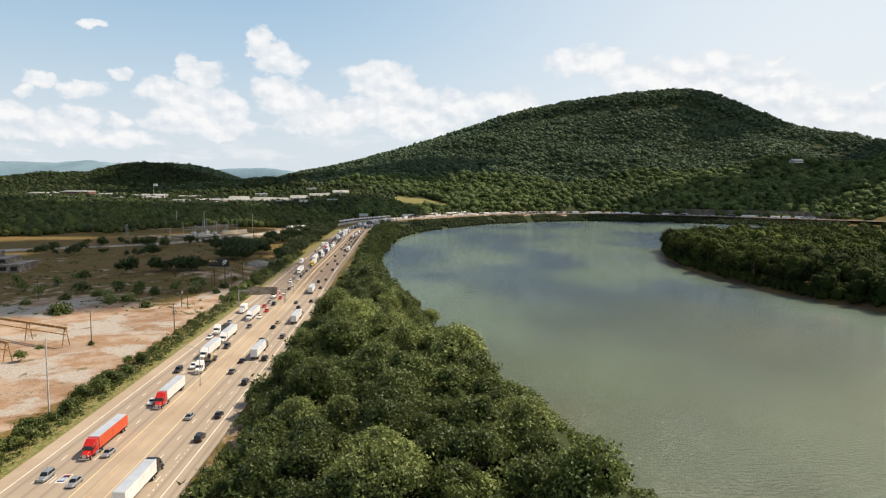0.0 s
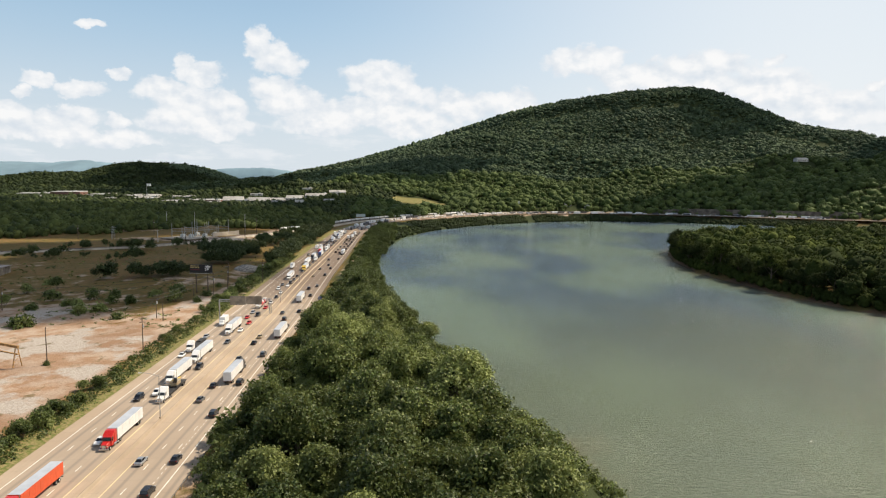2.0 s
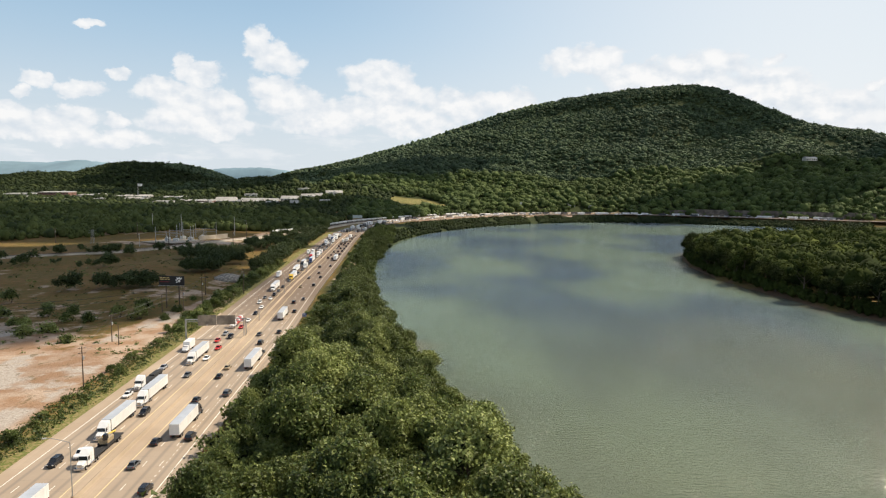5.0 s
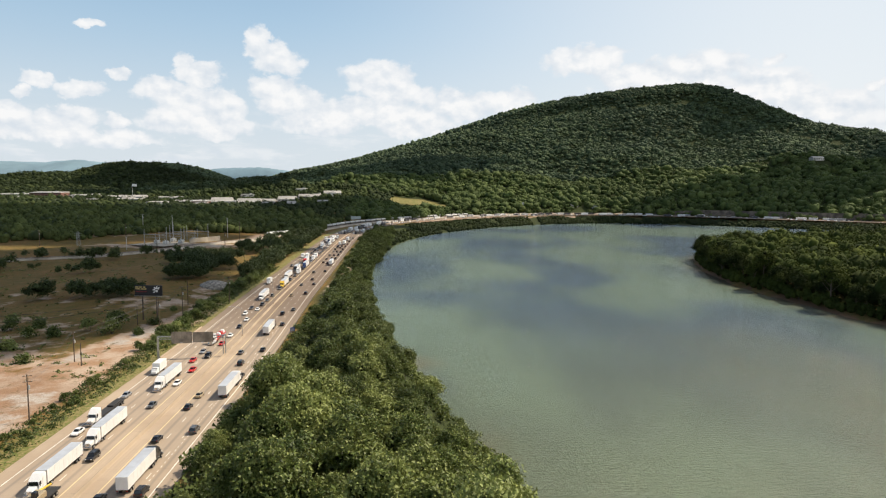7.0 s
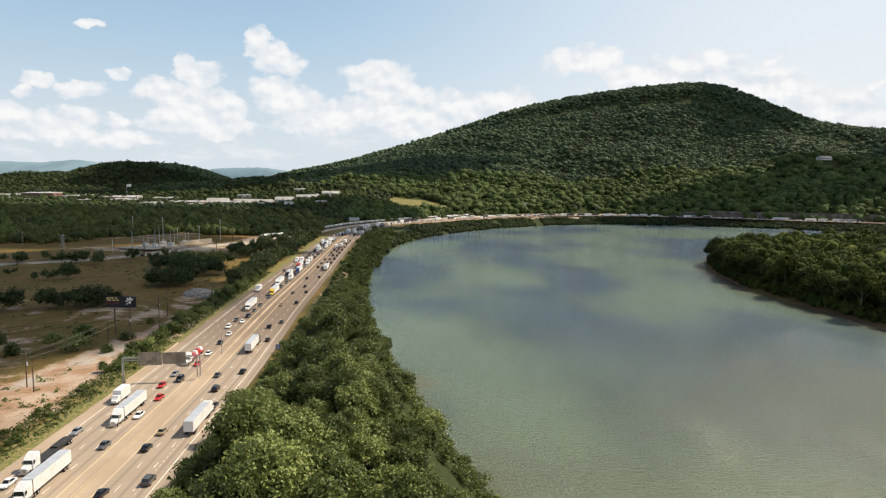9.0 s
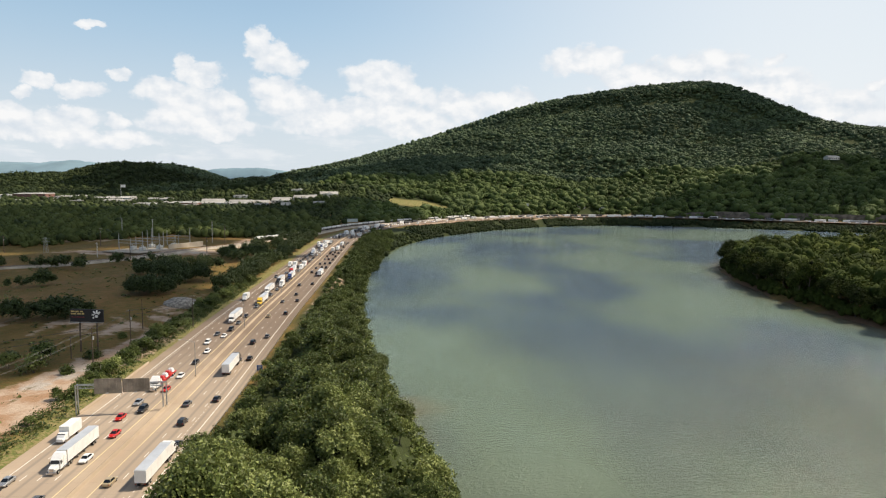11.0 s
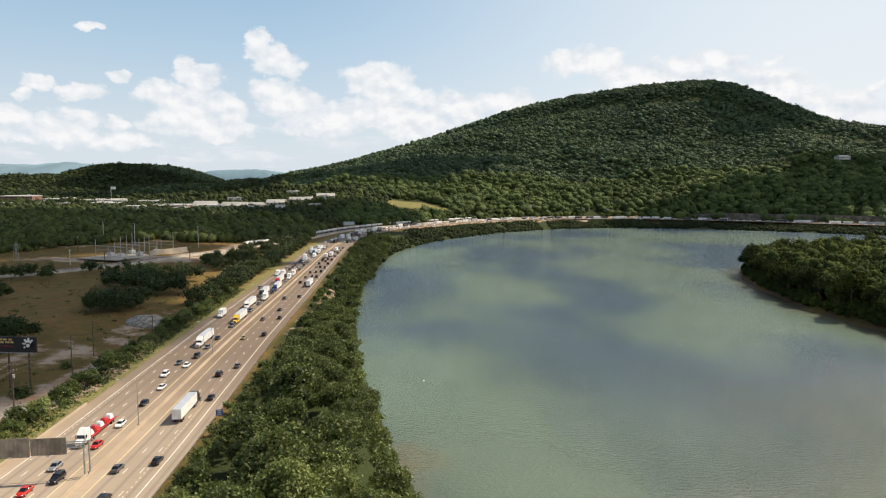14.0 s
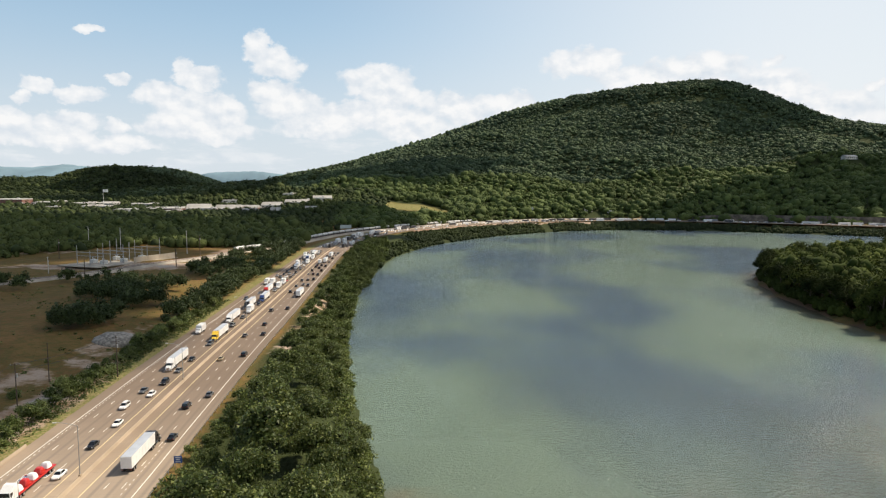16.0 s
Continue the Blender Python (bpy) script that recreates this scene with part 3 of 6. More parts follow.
L_EDGE, L_LINE, R_LINE, R_EDGE = -22.8, -18.7, 15.0, 18.2
road = tagged(new("road", ribbon("road", [L_EDGE, L_LINE, -12, -4, 0, 4, 10, R_LINE, R_EDGE], [0.0, 0.06, 0.1, 0.12, 0.12, 0.12, 0.1, 0.05, 0.0], MAT_ROAD, uv=True)),
              "pale worn concrete motorway with eight traffic lanes", "road", kind="structure")
for off, mat in ((L_LINE, MAT_PAINT), (R_LINE, MAT_PAINT), (-3.6, MAT_YELLOW), (3.6, MAT_YELLOW)):
    part("edge_line", ribbon("edge_line", [off - 0.13, off + 0.13], [0.135, 0.135], mat), mat, road)
# median barrier: concrete with sloped foot, and a low kerbed top
barrier = part("median_barrier", ribbon("median_barrier", [-0.42, -0.3, -0.16, -0.1, 0.1, 0.16, 0.3, 0.42], [0.1, 0.22, 0.5, 1.05, 1.05, 0.5, 0.22, 0.1], MAT_BARRIER), MAT_BARRIER, road, "weathered concrete median barrier")
# ---------------------------------------------------------------- trees


def crown_arrays(seed, radius, tall, leaves, size, lobes=24):
    """A crown of single leaf sprays over uneven lobes, with a core inside coloured near-black as shade; the base of the
    tree is at z = 0.
    """
    r = np.random.RandomState(seed)
    cz = tall - radius * 0.95
    cen, rad = [], []
    for k in range(lobes):
        d = r.normal(size=3)
        d /= np.linalg.norm(d)
        d[2] = abs(d[2]) * 0.9 - 0.32
        q = r.uniform(0.25, 0.95) * radius
        cen.append(np.array([d[0] * q, d[1] * q, cz + d[2] * q * 1.25]))
        rad.append(radius * r.uniform(0.13, 0.3) ** 1.0 * r.uniform(0.8, 1.6) * (1.15 - 0.35 * q / radius))
    cen, rad = np.array(cen), np.array(rad)
    sprays = max(4, leaves // 5)
    pick = r.choice(lobes, sprays, p=rad**2 / (rad**2).sum())
    d = r.normal(size=(sprays, 3))
    d /= np.linalg.norm(d, axis=1)[:, None]
    d[:, 2] = np.where(d[:, 2] < -0.45, -d[:, 2], d[:, 2])
    p = cen[pick] + d * (rad[pick] * r.uniform(0.55, 1.5, sprays))[:, None]
    p = np.repeat(p, 6, 0)[:leaves]
    d = np.repeat(d, 6, 0)[:leaves]
    p = p + r.normal(size=(leaves, 3)) * (size * 1.35) + d * (size * r.uniform(-0.5, 0.9, leaves))[:, None]
    n = d + r.normal(size=(leaves, 3)) * 1.0
    n[:, 2] += 0.25
    n /= np.linalg.norm(n, axis=1)[:, None]
    a = np.cross(n, r.normal(size=(leaves, 3)))
    a /= np.linalg.norm(a, axis=1)[:, None]
    b = np.cross(n, a)
    s = size * r.uniform(0.6, 1.4, leaves)[:, None]
    v = np.stack([p - a * s * 0.7 - b * s * 0.6, p + a * s * 0.7 - b * s * 0.5, p + b * s * 1.15 + n * s * 0.2], 1).reshape(-1, 3)
    f = np.arange(leaves * 3).reshape(-1, 3)
    # the inner mass that shuts out the sky, its shade painted in by a near-black colour
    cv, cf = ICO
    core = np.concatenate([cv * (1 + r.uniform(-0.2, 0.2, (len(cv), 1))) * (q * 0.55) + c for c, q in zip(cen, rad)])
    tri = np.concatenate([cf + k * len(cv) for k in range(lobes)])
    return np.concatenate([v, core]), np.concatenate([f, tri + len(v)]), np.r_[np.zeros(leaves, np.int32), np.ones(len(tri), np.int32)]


def leaf_crown(seed, radius, tall, leaves, size, lobes=24, mat=None):
    v, f, m = crown_arrays(seed, radius, tall, leaves, size, lobes)
    me = array_mesh("crown", v, f, mat or MAT_LEAF)
    me.materials.append(MAT_CORE_SHADE)
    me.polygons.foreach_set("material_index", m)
    return me


def ico(sub):
    bm = bmesh.new()
    bmesh.ops.create_icosphere(bm, subdivisions=sub, radius=1.0)
    v = np.array([p.co[:] for p in bm.verts])
    f = np.array([[q.index for q in t.verts] for t in bm.faces])
    bm.free()
    return v, f


ICO, ICO2 = ico(1), ico(2)


def trunk_mesh(seed, tall, radius, thick):
    r = random.Random(seed)
    b = Build()
    z0, x, y = 0.0, 0.0, 0.0
    rings = []
    for k in range(5):
        t = k / 4
        rr = thick * (1 - 0.65 * t) * (1.35 if k == 0 else 1)
        rings.append([(x + rr * math.cos(a), y + rr * math.sin(a), tall * 0.7 * t) for a in (2 * math.pi * i / 7 for i in range(7))])
        x += r.uniform(-0.25, 0.25)
        y += r.uniform(-0.25, 0.25)
    b.sweep(rings)
    for k in range(6):
        a = k * 1.05 + r.uniform(-0.3, 0.3)
        z = tall * r.uniform(0.25, 0.55)
        e = Vector((math.cos(a) * radius * 0.6, math.sin(a) * radius * 0.6, z + tall * 0.22))
        b.tube((0, 0, z), e, thick * 0.38, thick * 0.12, 5)
    return b.mesh("trunk", MAT_BARK)


def make_tree(seed, tall, radius, leaves, size, name="tree", label="broad-leaved tree in full green summer leaf", cat="tree", group="", mat=None):
    t = thing(name, label, cat, group=group)
    part("trunk", trunk_mesh(seed, tall, radius, 0.022 * tall), MAT_BARK, t)
    part("crown", leaf_crown(seed + 50, radius, tall, leaves, size, mat=mat), MAT_LEAF, t)
    return t


rng = np.random.RandomState(7)


def plant(kinds, x, y, scale, spin, sink=0.25):
    """Copies of trees on the ground."""
    z = height(np.array(x), np.array(y))
    first = set()
    for a, b, c, s, t, k in zip(x, y, z, scale, spin, kinds):
        m = pose(a, b, c - sink, 0, 0, t)
        if id(k) not in first and not k.get("set"):
            first.add(id(k))
            k["set"] = 1
            k.matrix_basis = m @ Matrix.Diagonal((s, s, s, 1))
        else:
            o = copy_thing(k, m)
            o.scale = (s, s, s)


# riverside belt between highway and water
belt = [make_tree(100 + k, tall, rad, n, 0.33, label="tall riverside tree with a dense green summer crown", group="riverside trees")
        for k, (tall, rad, n) in enumerate([(17, 6.4, 8500), (15, 5.8, 7600), (19, 6.8, 9200), (13, 5.2, 6400), (16, 5.0, 6800), (11, 4.6, 5200)])]
pts = []
for y in np.arange(112, 1060, 7.9):
    cx, _, _ = on_road(y, R_EDGE + 1.5)
    ed = np.interp(y, RIVER[:66, 1], RIVER[:66, 0])
    w = ed - cx
    for u in np.arange(np.interp(y, [300, 350, 480, 600, 700], [8.0, 10.0, 11.5, 9.5, 7.0]), w - np.interp(y, [150, 190, 210, 260, 330, 390, 480, 560, 600], [29, 29, 26, 21, 16, 10, 6, 1, -1.5]), 8.9 if y < 480 else 6.6):
        if (430 < y < 640 and u < 7) or (375 < y < 392 and 28 < u < 35):
            continue
        pts.append((cx + u + rng.uniform(-3.6, 3.6), y + rng.uniform(-3.6, 3.6), u, w))
pts = np.array(pts)
small = np.where(pts[:, 2] < np.interp(pts[:, 1], [300, 350, 480, 600], [11, 15, 15, 11]), 0.62, 1.0) * np.where(pts[:, 1] > 560, 0.6, 1.0) * np.where((pts[:, 1] > 420) & (pts[:, 1] <= 560), 0.82, 1)
small *= np.where((pts[:, 3] - pts[:, 2] < 30) & (pts[:, 1] < 420), 0.78, 1.0)
sc = rng.uniform(0.66, 1.22, len(pts)) * small
near = pts[:, 1] < 345
mid = (pts[:, 1] >= 345) & (pts[:, 1] < 570)
nb = int(near.sum())
plant([belt[i] for i in rng.randint(0, 6, nb)], pts[near, 0], pts[near, 1], sc[near], rng.uniform(0, 360, nb))


def set_tint(me, values):
    """One random number a tree, for its own shade of green."""
    a = me.attributes.new("tint", "FLOAT", "POINT")
    a.data.foreach_set("value", np.asarray(values, np.float32))


def leafy_woods(name, x, y, scale, tall, rad, leaves, size, label, kinds=3, seed=1, sink=0.3, lobes=11, mat=None):
    """Woodland seen from middling distance: leafy crowns joined into one mesh."""
    r = np.random.RandomState(seed)
    z = height(x, y) - sink
    pick = r.randint(0, kinds, len(x))
    w = r.uniform(0, 2 * np.pi, len(x))
    wide = scale * r.uniform(0.85, 1.15, len(x))
    V, T, M, tints, n = [], [], [], [], 0
    for k in range(kinds):
        v, f, m = crown_arrays(seed + 17 * k, rad, tall, leaves, size, lobes)
        at = np.nonzero(pick == k)[0]
        c, s = np.cos(w[at])[:, None] * wide[at][:, None], np.sin(w[at])[:, None] * wide[at][:, None]
        q = np.stack([v[None, :, 0] * c - v[None, :, 1] * s + x[at][:, None], v[None, :, 0] * s + v[None, :, 1] * c + y[at][:, None], v[None, :, 2] * scale[at][:, None] + z[at][:, None]], 2)
        V.append(q.reshape(-1, 3))
        T.append((f[None] + (n + np.arange(len(at)) * len(v))[:, None, None]).reshape(-1, 3))
        M.append(np.tile(m, len(at)))
        tints.append(np.repeat(r.uniform(size=len(at)), len(v)))
        n += len(at) * len(v)
    me = array_mesh(name, np.concatenate(V), np.concatenate(T), mat or MAT_LEAF)
    me.materials.append(MAT_CORE_SHADE)
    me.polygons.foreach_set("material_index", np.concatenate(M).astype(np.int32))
    set_tint(me, np.concatenate(tints))
    return tagged(new(name, me), label, "woodland", kind="stuff")


leafy_woods("riverside_thicket", pts[mid, 0], pts[mid, 1], sc[mid], 15, 6.0, 4300, 0.36, "dense green trees on the bank below the motorway", kinds=5, seed=4, lobes=15, mat=MAT_THICKET)
far = pts[:, 1] >= 570
leafy_woods("riverbank_thicket", pts[far, 0], pts[far, 1], sc[far], 15, 6.0, 800, 0.7, "green thicket along the river bank below the motorway", seed=3, mat=MAT_BANKSIDE)

# scrub that hangs over the guard rail
ey = np.arange(118, 450, 2.6)
eo = np.array([on_road(v, R_EDGE + rng.uniform(3.2, 8.5))[:2] for v in ey])
leafy_woods("roadside_scrub", eo[:, 0], eo[:, 1], rng.uniform(0.35, 0.95, len(ey)), 5.5, 2.9, 420, 0.34, "green scrub along the motorway's guard rail", seed=81, lobes=7)

# saplings and undergrowth between the near trunks
ux, uy = pts[near, 0] + rng.uniform(-4.5, 4.5, nb), pts[near, 1] + rng.uniform(-4.5, 4.5, nb)
leafy_woods("riverside_undergrowth", ux, uy, rng.uniform(0.75, 1.15, len(ux)), 8.5, 4.4, 340, 0.6, "green saplings and undergrowth below the riverside trees", kinds=4, seed=14, mat=MAT_BANKSIDE)

# scrub along the water's edge below the belt
qy = np.repeat(np.arange(150, 1000, 3.2), 2)
qx = np.interp(qy, RIVER[:66, 1], RIVER[:66, 0]) - rng.uniform(1.5, 10.0, len(qy)) * np.where(qy < 520, 1.0, 0.6)
leafy_woods("shore_scrub", qx, qy + rng.uniform(-1.5, 1.5, len(qy)), rng.uniform(0.28, 0.6, len(qy)), 8.5, 5.0, 170, 0.75, "low green scrub at the river's edge", seed=71, lobes=5)

def crowns(name, x, y, rad, mat, label, lumps=1, leaves=30, size=1.5, seed=1, squash=0.8, fine=True, lift=0.0):
    """Woodland told apart tree by tree: each crown a rough dome with smaller domes on it and leafy sprays breaking its outline."""
    r = np.random.RandomState(seed)
    n = len(x)
    z = height(x, y) + lift * r.uniform(0.6, 1.3, len(x))
    hue = r.uniform(size=n)
    high = r.uniform(0.75, 1.25, n) * squash
    V, F, T, k = [], [], [], 0
    for j in range(lumps + 1):
        cv, cf = ICO2 if j == 0 and fine else ICO
        a = r.uniform(0, 2 * np.pi, n)
        q = rad * (0.0 if j == 0 else r.uniform(0.45, 0.8, n))
        s = rad * (0.84 if j == 0 else r.uniform(0.4, 0.65, n))
        up = rad * high * (0.7 if j == 0 else r.uniform(0.5, 1.35, n))
        jit = 1 + r.uniform(-0.3, 0.3, (n, len(cv), 1))
        v = cv[None] * jit * (s[:, None, None] * np.stack([np.ones(n), np.ones(n), high], 1)[:, None])
        v = v + np.stack([x + q * np.cos(a), y + q * np.sin(a), z + up], 1)[:, None]
        V.append(v.reshape(-1, 3))
        F.append((cf[None] + (k + np.arange(n) * len(cv))[:, None, None]).reshape(-1, 3))
        T.append(np.repeat(hue, len(cv)))
        k += n * len(cv)
    m = n * leaves
    d = r.normal(size=(m, 3))
    d /= np.linalg.norm(d, axis=1)[:, None]
    d[:, 2] = np.where(d[:, 2] < -0.2, -d[:, 2], d[:, 2])
    R, H = np.repeat(rad, leaves), np.repeat(high, leaves)
    o = d * (R * r.uniform(0.82, 1.22, m))[:, None]
    p = np.stack([np.repeat(x, leaves) + o[:, 0], np.repeat(y, leaves) + o[:, 1], np.repeat(z, leaves) + H * (R * 0.7 + o[:, 2])], 1)
    nn = d + r.normal(size=(m, 3)) * 0.6
    nn /= np.linalg.norm(nn, axis=1)[:, None]
    a = np.cross(nn, r.normal(size=(m, 3)))
    a /= np.linalg.norm(a, axis=1)[:, None]
    b = np.cross(nn, a)
    s = (size * r.uniform(0.6, 1.4, m))[:, None]
    V.append(np.stack([p - a * s * 0.7 - b * s * 0.5, p + a * s * 0.7 - b * s * 0.6, p + b * s], 1).reshape(-1, 3))
    F.append(k + np.arange(m * 3).reshape(-1, 3))
    T.append(np.repeat(hue, leaves * 3))
    me = array_mesh(name, np.concatenate(V), np.concatenate(F), mat, True)
    set_tint(me, np.concatenate(T))
    return tagged(new(name, me), label, "woodland", kind="stuff")


# trees of the low peninsula
isle = [make_tree(200 + k, tall, rad, n, 0.5, label="round-crowned green tree on the low peninsula's bank", group="peninsula trees", mat=MAT_ISLE)
        for k, (tall, rad, n) in enumerate([(18, 7.0, 2600), (16, 6.2, 2300), (21, 7.6, 2800)])]
gx, gy = np.meshgrid(np.arange(236, 900, 9.0), np.arange(300, 960, 9.0))
x, y = gx.ravel() + rng.uniform(-3.5, 3.5, gx.size), gy.ravel() + rng.uniform(-3.5, 3.5, gx.size)
db = seg_dist(x, y, BANK)[0]
ok = inside(x, y, BANK) & (db > 3)
x, y, db = x[ok], y[ok], db[ok]
front = (db < 11) & (x < 330) & (y > 470)
plant([isle[i] for i in rng.randint(0, 3, int(front.sum()))], x[front], y[front], rng.uniform(0.8, 1.4, int(front.sum())), rng.uniform(0, 360, int(front.sum())))
rest = ~front & (y > 1.4 * x) & (db < 75)
crowns("peninsula_woods", x[rest], y[rest], np.clip(rng.lognormal(1.7, 0.28, int(rest.sum())), 3.0, 8.5), MAT_ISLE, "dense green woods on the low peninsula", 2, 150, 1.05, 9, 1.15, True, 5.0)
deep = ~front & ~rest & (y > 1.25 * x)

bx, by = [], []
for i in range(len(BANK) - 1):
    for k in range(8):
        p = BANK[i] + (BANK[i + 1] - BANK[i]) * (k / 8)
        for _ in range(4):
            q = p + rng.uniform(-7.0, 7.0, 2)
            bx.append(q[0]), by.append(q[1])
bx, by = np.array(bx), np.array(by)
ok = inside(bx, by, BANK) & (bx < 430) & (by > 380) & (seg_dist(bx, by, BANK)[0] > 1.8)
crowns("bank_scrub", bx[ok], by[ok], rng.uniform(1.4, 3.6, int(ok.sum())), MAT_ISLE, "green scrub hanging over the peninsula's muddy bank", 0, 70, 0.75, 77, 1.2, False, 0.4)


def woods(name, x, y, rad, mat, label, shape=ICO, squash=1.0, lift=0.55, smooth=True, rough=0.28):
    """Uncountable woodland: lumpy crowns joined into one mesh."""
    cv, cf = shape
    z = height(x, y)
    n = len(x)
    r = np.random.RandomState(len(x))
    jit = 1 + r.uniform(-rough, rough, (n, len(cv), 1))
    v = cv[None] * jit * (rad[:, None, None] * np.array([1, 1, squash])[None, None])
    v = v + np.stack([x, y, z + rad * squash * lift * r.uniform(1 - 2.5 * rough, 1 + 2.5 * rough, n)], 1)[:, None]
    f = cf[None] + (np.arange(n) * len(cv))[:, None, None]
    me = array_mesh(name, v.reshape(-1, 3), f.reshape(-1, 3), mat, smooth)
    set_tint(me, np.repeat(r.uniform(size=n), len(cv)))
    return tagged(new(name, me), label, "woodland", kind="stuff")


crowns("peninsula_interior", x[deep], y[deep], np.clip(rng.lognormal(1.75, 0.28, int(deep.sum())), 3.0, 9.0), MAT_ISLE, "green woods in the middle of the peninsula", 1, 70, 1.3, 19, 1.1, True, 4.0)


# mountain forest
def scatter(x0, x1, y0, y1, gap, seed):
    r = np.random.RandomState(seed)
    gx, gy = np.meshgrid(np.arange(x0, x1, gap), np.arange(y0, y1, gap))
    return gx.ravel() + r.uniform(-0.45, 0.45, gx.size) * gap, gy.ravel() + r.uniform(-0.45, 0.45, gx.size) * gap


x, y = scatter(-700, 1500, 1300, 2720, 8.4, 31)
_r = np.random.RandomState(61)
x, y = x + _r.uniform(-4, 4, len(x)), y + _r.uniform(-4, 4, len(x))
dr = seg_dist(x, y, ROAD[240:])[0]
behind = (y - np.interp(x, CREST[:, 0], CREST[:, 1])) > 60
ok = (dr > np.where(x < 430, 35, 26)) & ~inside(x, y, SHORE) & (y > np.interp(x, ROAD[240:, 0], ROAD[240:, 1], left=1300)) & ~behind & (y > 0.5 * np.abs(x))
ok &= ~((x < -150) & (y < 1700))
ok &= ~((np.hypot((x - 345) / 20, (y - 1625) / 14) < 1)) & ~(np.hypot((x + 48) / 92, (y - 1535) / 66) < 1) & ~(np.hypot((x - 980) / 26, (y - 1803) / 24) < 1)
x, y = x[ok], y[ok]
r = np.random.RandomState(5)
size = np.clip(r.lognormal(1.78, 0.38, len(x)) * (1 + 0.25 * wave(x, y, 90, 44)), 2.6, 11.0)
foot = (y < 1560 + 300 * step01((x + 500) / 500)) & (y > 1.35 * x)
crowns("mountain_forest", x[~foot], y[~foot], size[~foot], MAT_WOODS, "dense green forest covering the mountainside", 0, 14, 2.1, 29, 0.6, False)
foot = np.nonzero(foot)[0]
foot = foot[r.uniform(size=len(foot)) < 0.62]
crowns("foothill_forest", x[foot], y[foot], size[foot] * 1.08, MAT_FOOTHILL, "tall green trees at the mountain's foot", 1, 44, 1.5, 23, 0.8)
x, y = scatter(-1000, 460, 2680, 3430, 15.0, 37)
ok = (y - np.interp(x, CREST[:, 0], CREST[:, 1])) < 40
woods("ridge_forest", x[ok], y[ok], r.uniform(6.0, 10.0, int(ok.sum())), MAT_WOODS, "green forest along the mountain's long shoulder")
# wooded lowland round the town and on the hill behind
x, y = scatter(-1500, 100, 690, 1700, 9.5, 33)
view = np.abs(x + 0.02 * y) < 0.68 * y + 60
dr = seg_dist(x, y, ROAD)[0]
edge = np.interp(x, [-900, -400, -330, -200, -130], [720, 830, 935, 955, 1000])
ok = view & (dr > 45) & ~inside(x, y, SHORE) & (y > edge + 25 * wave(x, y, 110, 8)) & (x < -150 + 0.2 * np.maximum(y - 1200, 0))
ok &= ~((y > 1345) & (y < 1650) & (x > -940) & (x < -180) & (wave(x, y, 60, 2) > -0.75))
x, y = x[ok], y[ok]
k = (y < 1250) & (r.uniform(size=len(x)) < 0.85)
crowns("woodland_edge", x[k], y[k], np.clip(r.lognormal(1.45, 0.35, int(k.sum())), 2.4, 8.0), MAT_LOWLAND, "dark and sunlit green woodland behind the yards", 1, 40, 1.2, 61, 1.0)
woods("lowland_woods", x[~k], y[~k], r.uniform(3.0, 6.0, int((~k).sum())), MAT_LOWLAND, "mixed green woodland on the flat land", squash=1.0, lift=0.7)
x, y = scatter(-2600, -300, 1670, 3300, 15.0, 35)
ok = (np.abs(x) < 0.72 * y) & (y < 3000 + 0.2 * x + 400)
x, y = x[ok], y[ok]
crowns("hill_woods", x, y, np.clip(r.lognormal(1.95, 0.35, len(x)), 4.0, 13.0), MAT_LOWLAND, "wooded low hill beyond the town", 0, 12, 3.0, 67, 0.7, False)
# far bank scrub between the motorway's bend and the water
x, y = [], []
for i in range(270, 640):
    c, rt = ROAD[i], ROAD_RIGHT[i]
    e = seg_dist(np.array([c[0]]), np.array([c[1]]), RIVER)[0][0]
    for u in np.arange(R_EDGE + 5, max(e + 2, R_EDGE + 6), 4.2):
        x.append(c[0] + rt[0] * u + rng.uniform(-2, 2))
        y.append(c[1] + rt[1] * u + rng.uniform(-2, 2))
x, y = np.array(x), np.array(y)
ok = ~inside(x, y, SHORE) & ~((x > 206) & (x < 224))
ok &= height(x, y) < -1.3
x, y = x[ok], y[ok]
thin = (wave(x, y, 70, 62) > -0.45) & (rng.uniform(size=len(x)) < 0.8)
x, y = x[thin], y[thin]
top = np.clip(-0.5 - height(x, y), 0.9, 5.5) / 2.0
crowns("far_bank_scrub", x, y, top * rng.uniform(0.55, 1.35, len(x)), MAT_LOWLAND, "low green scrub on the far river bank", 0, 16, 0.9, 63, 1.0, False)


# ---------------------------------------------------------------- cumulus overhead, whose shade lies on land and river
MAT_CLOUD = plain("cloud_white", (0.9, 0.9, 0.9), 1.0, scale=0.01, vary=0.03, spec=0.0)
CLOUD_Z = 1500.0


def cumulus(x, y, rx, ry, seed):
    """A drifting heap cloud whose shade falls round (x, y) on the ground."""
    r = np.random.RandomState(seed)
    off = sun_way * (CLOUD_Z / sun_way.z)
    cv, cf = ICO2
    V, F = [], []
    n = 26
    for k in range(n):
        a, q = r.uniform(0, 2 * np.pi), np.sqrt(r.uniform(0, 0.8))
        rad = r.uniform(0.22, 0.42)
        V.append(cv * (1 + r.uniform(-0.12, 0.12, (len(cv), 1))) * (rx * rad, ry * rad, 60) + (off.x + x + rx * q * np.cos(a), off.y + y + ry * q * np.sin(a), CLOUD_Z + r.uniform(-10, 30)))
        F.append(cf + k * len(cv))
    me = array_mesh("cumulus_cloud", np.concatenate(V), np.concatenate(F), MAT_CLOUD, True)
    tagged(new("cumulus_cloud", me), "white fair-weather heap cloud high in the sky", "cloud", "fair-weather clouds", "structure")


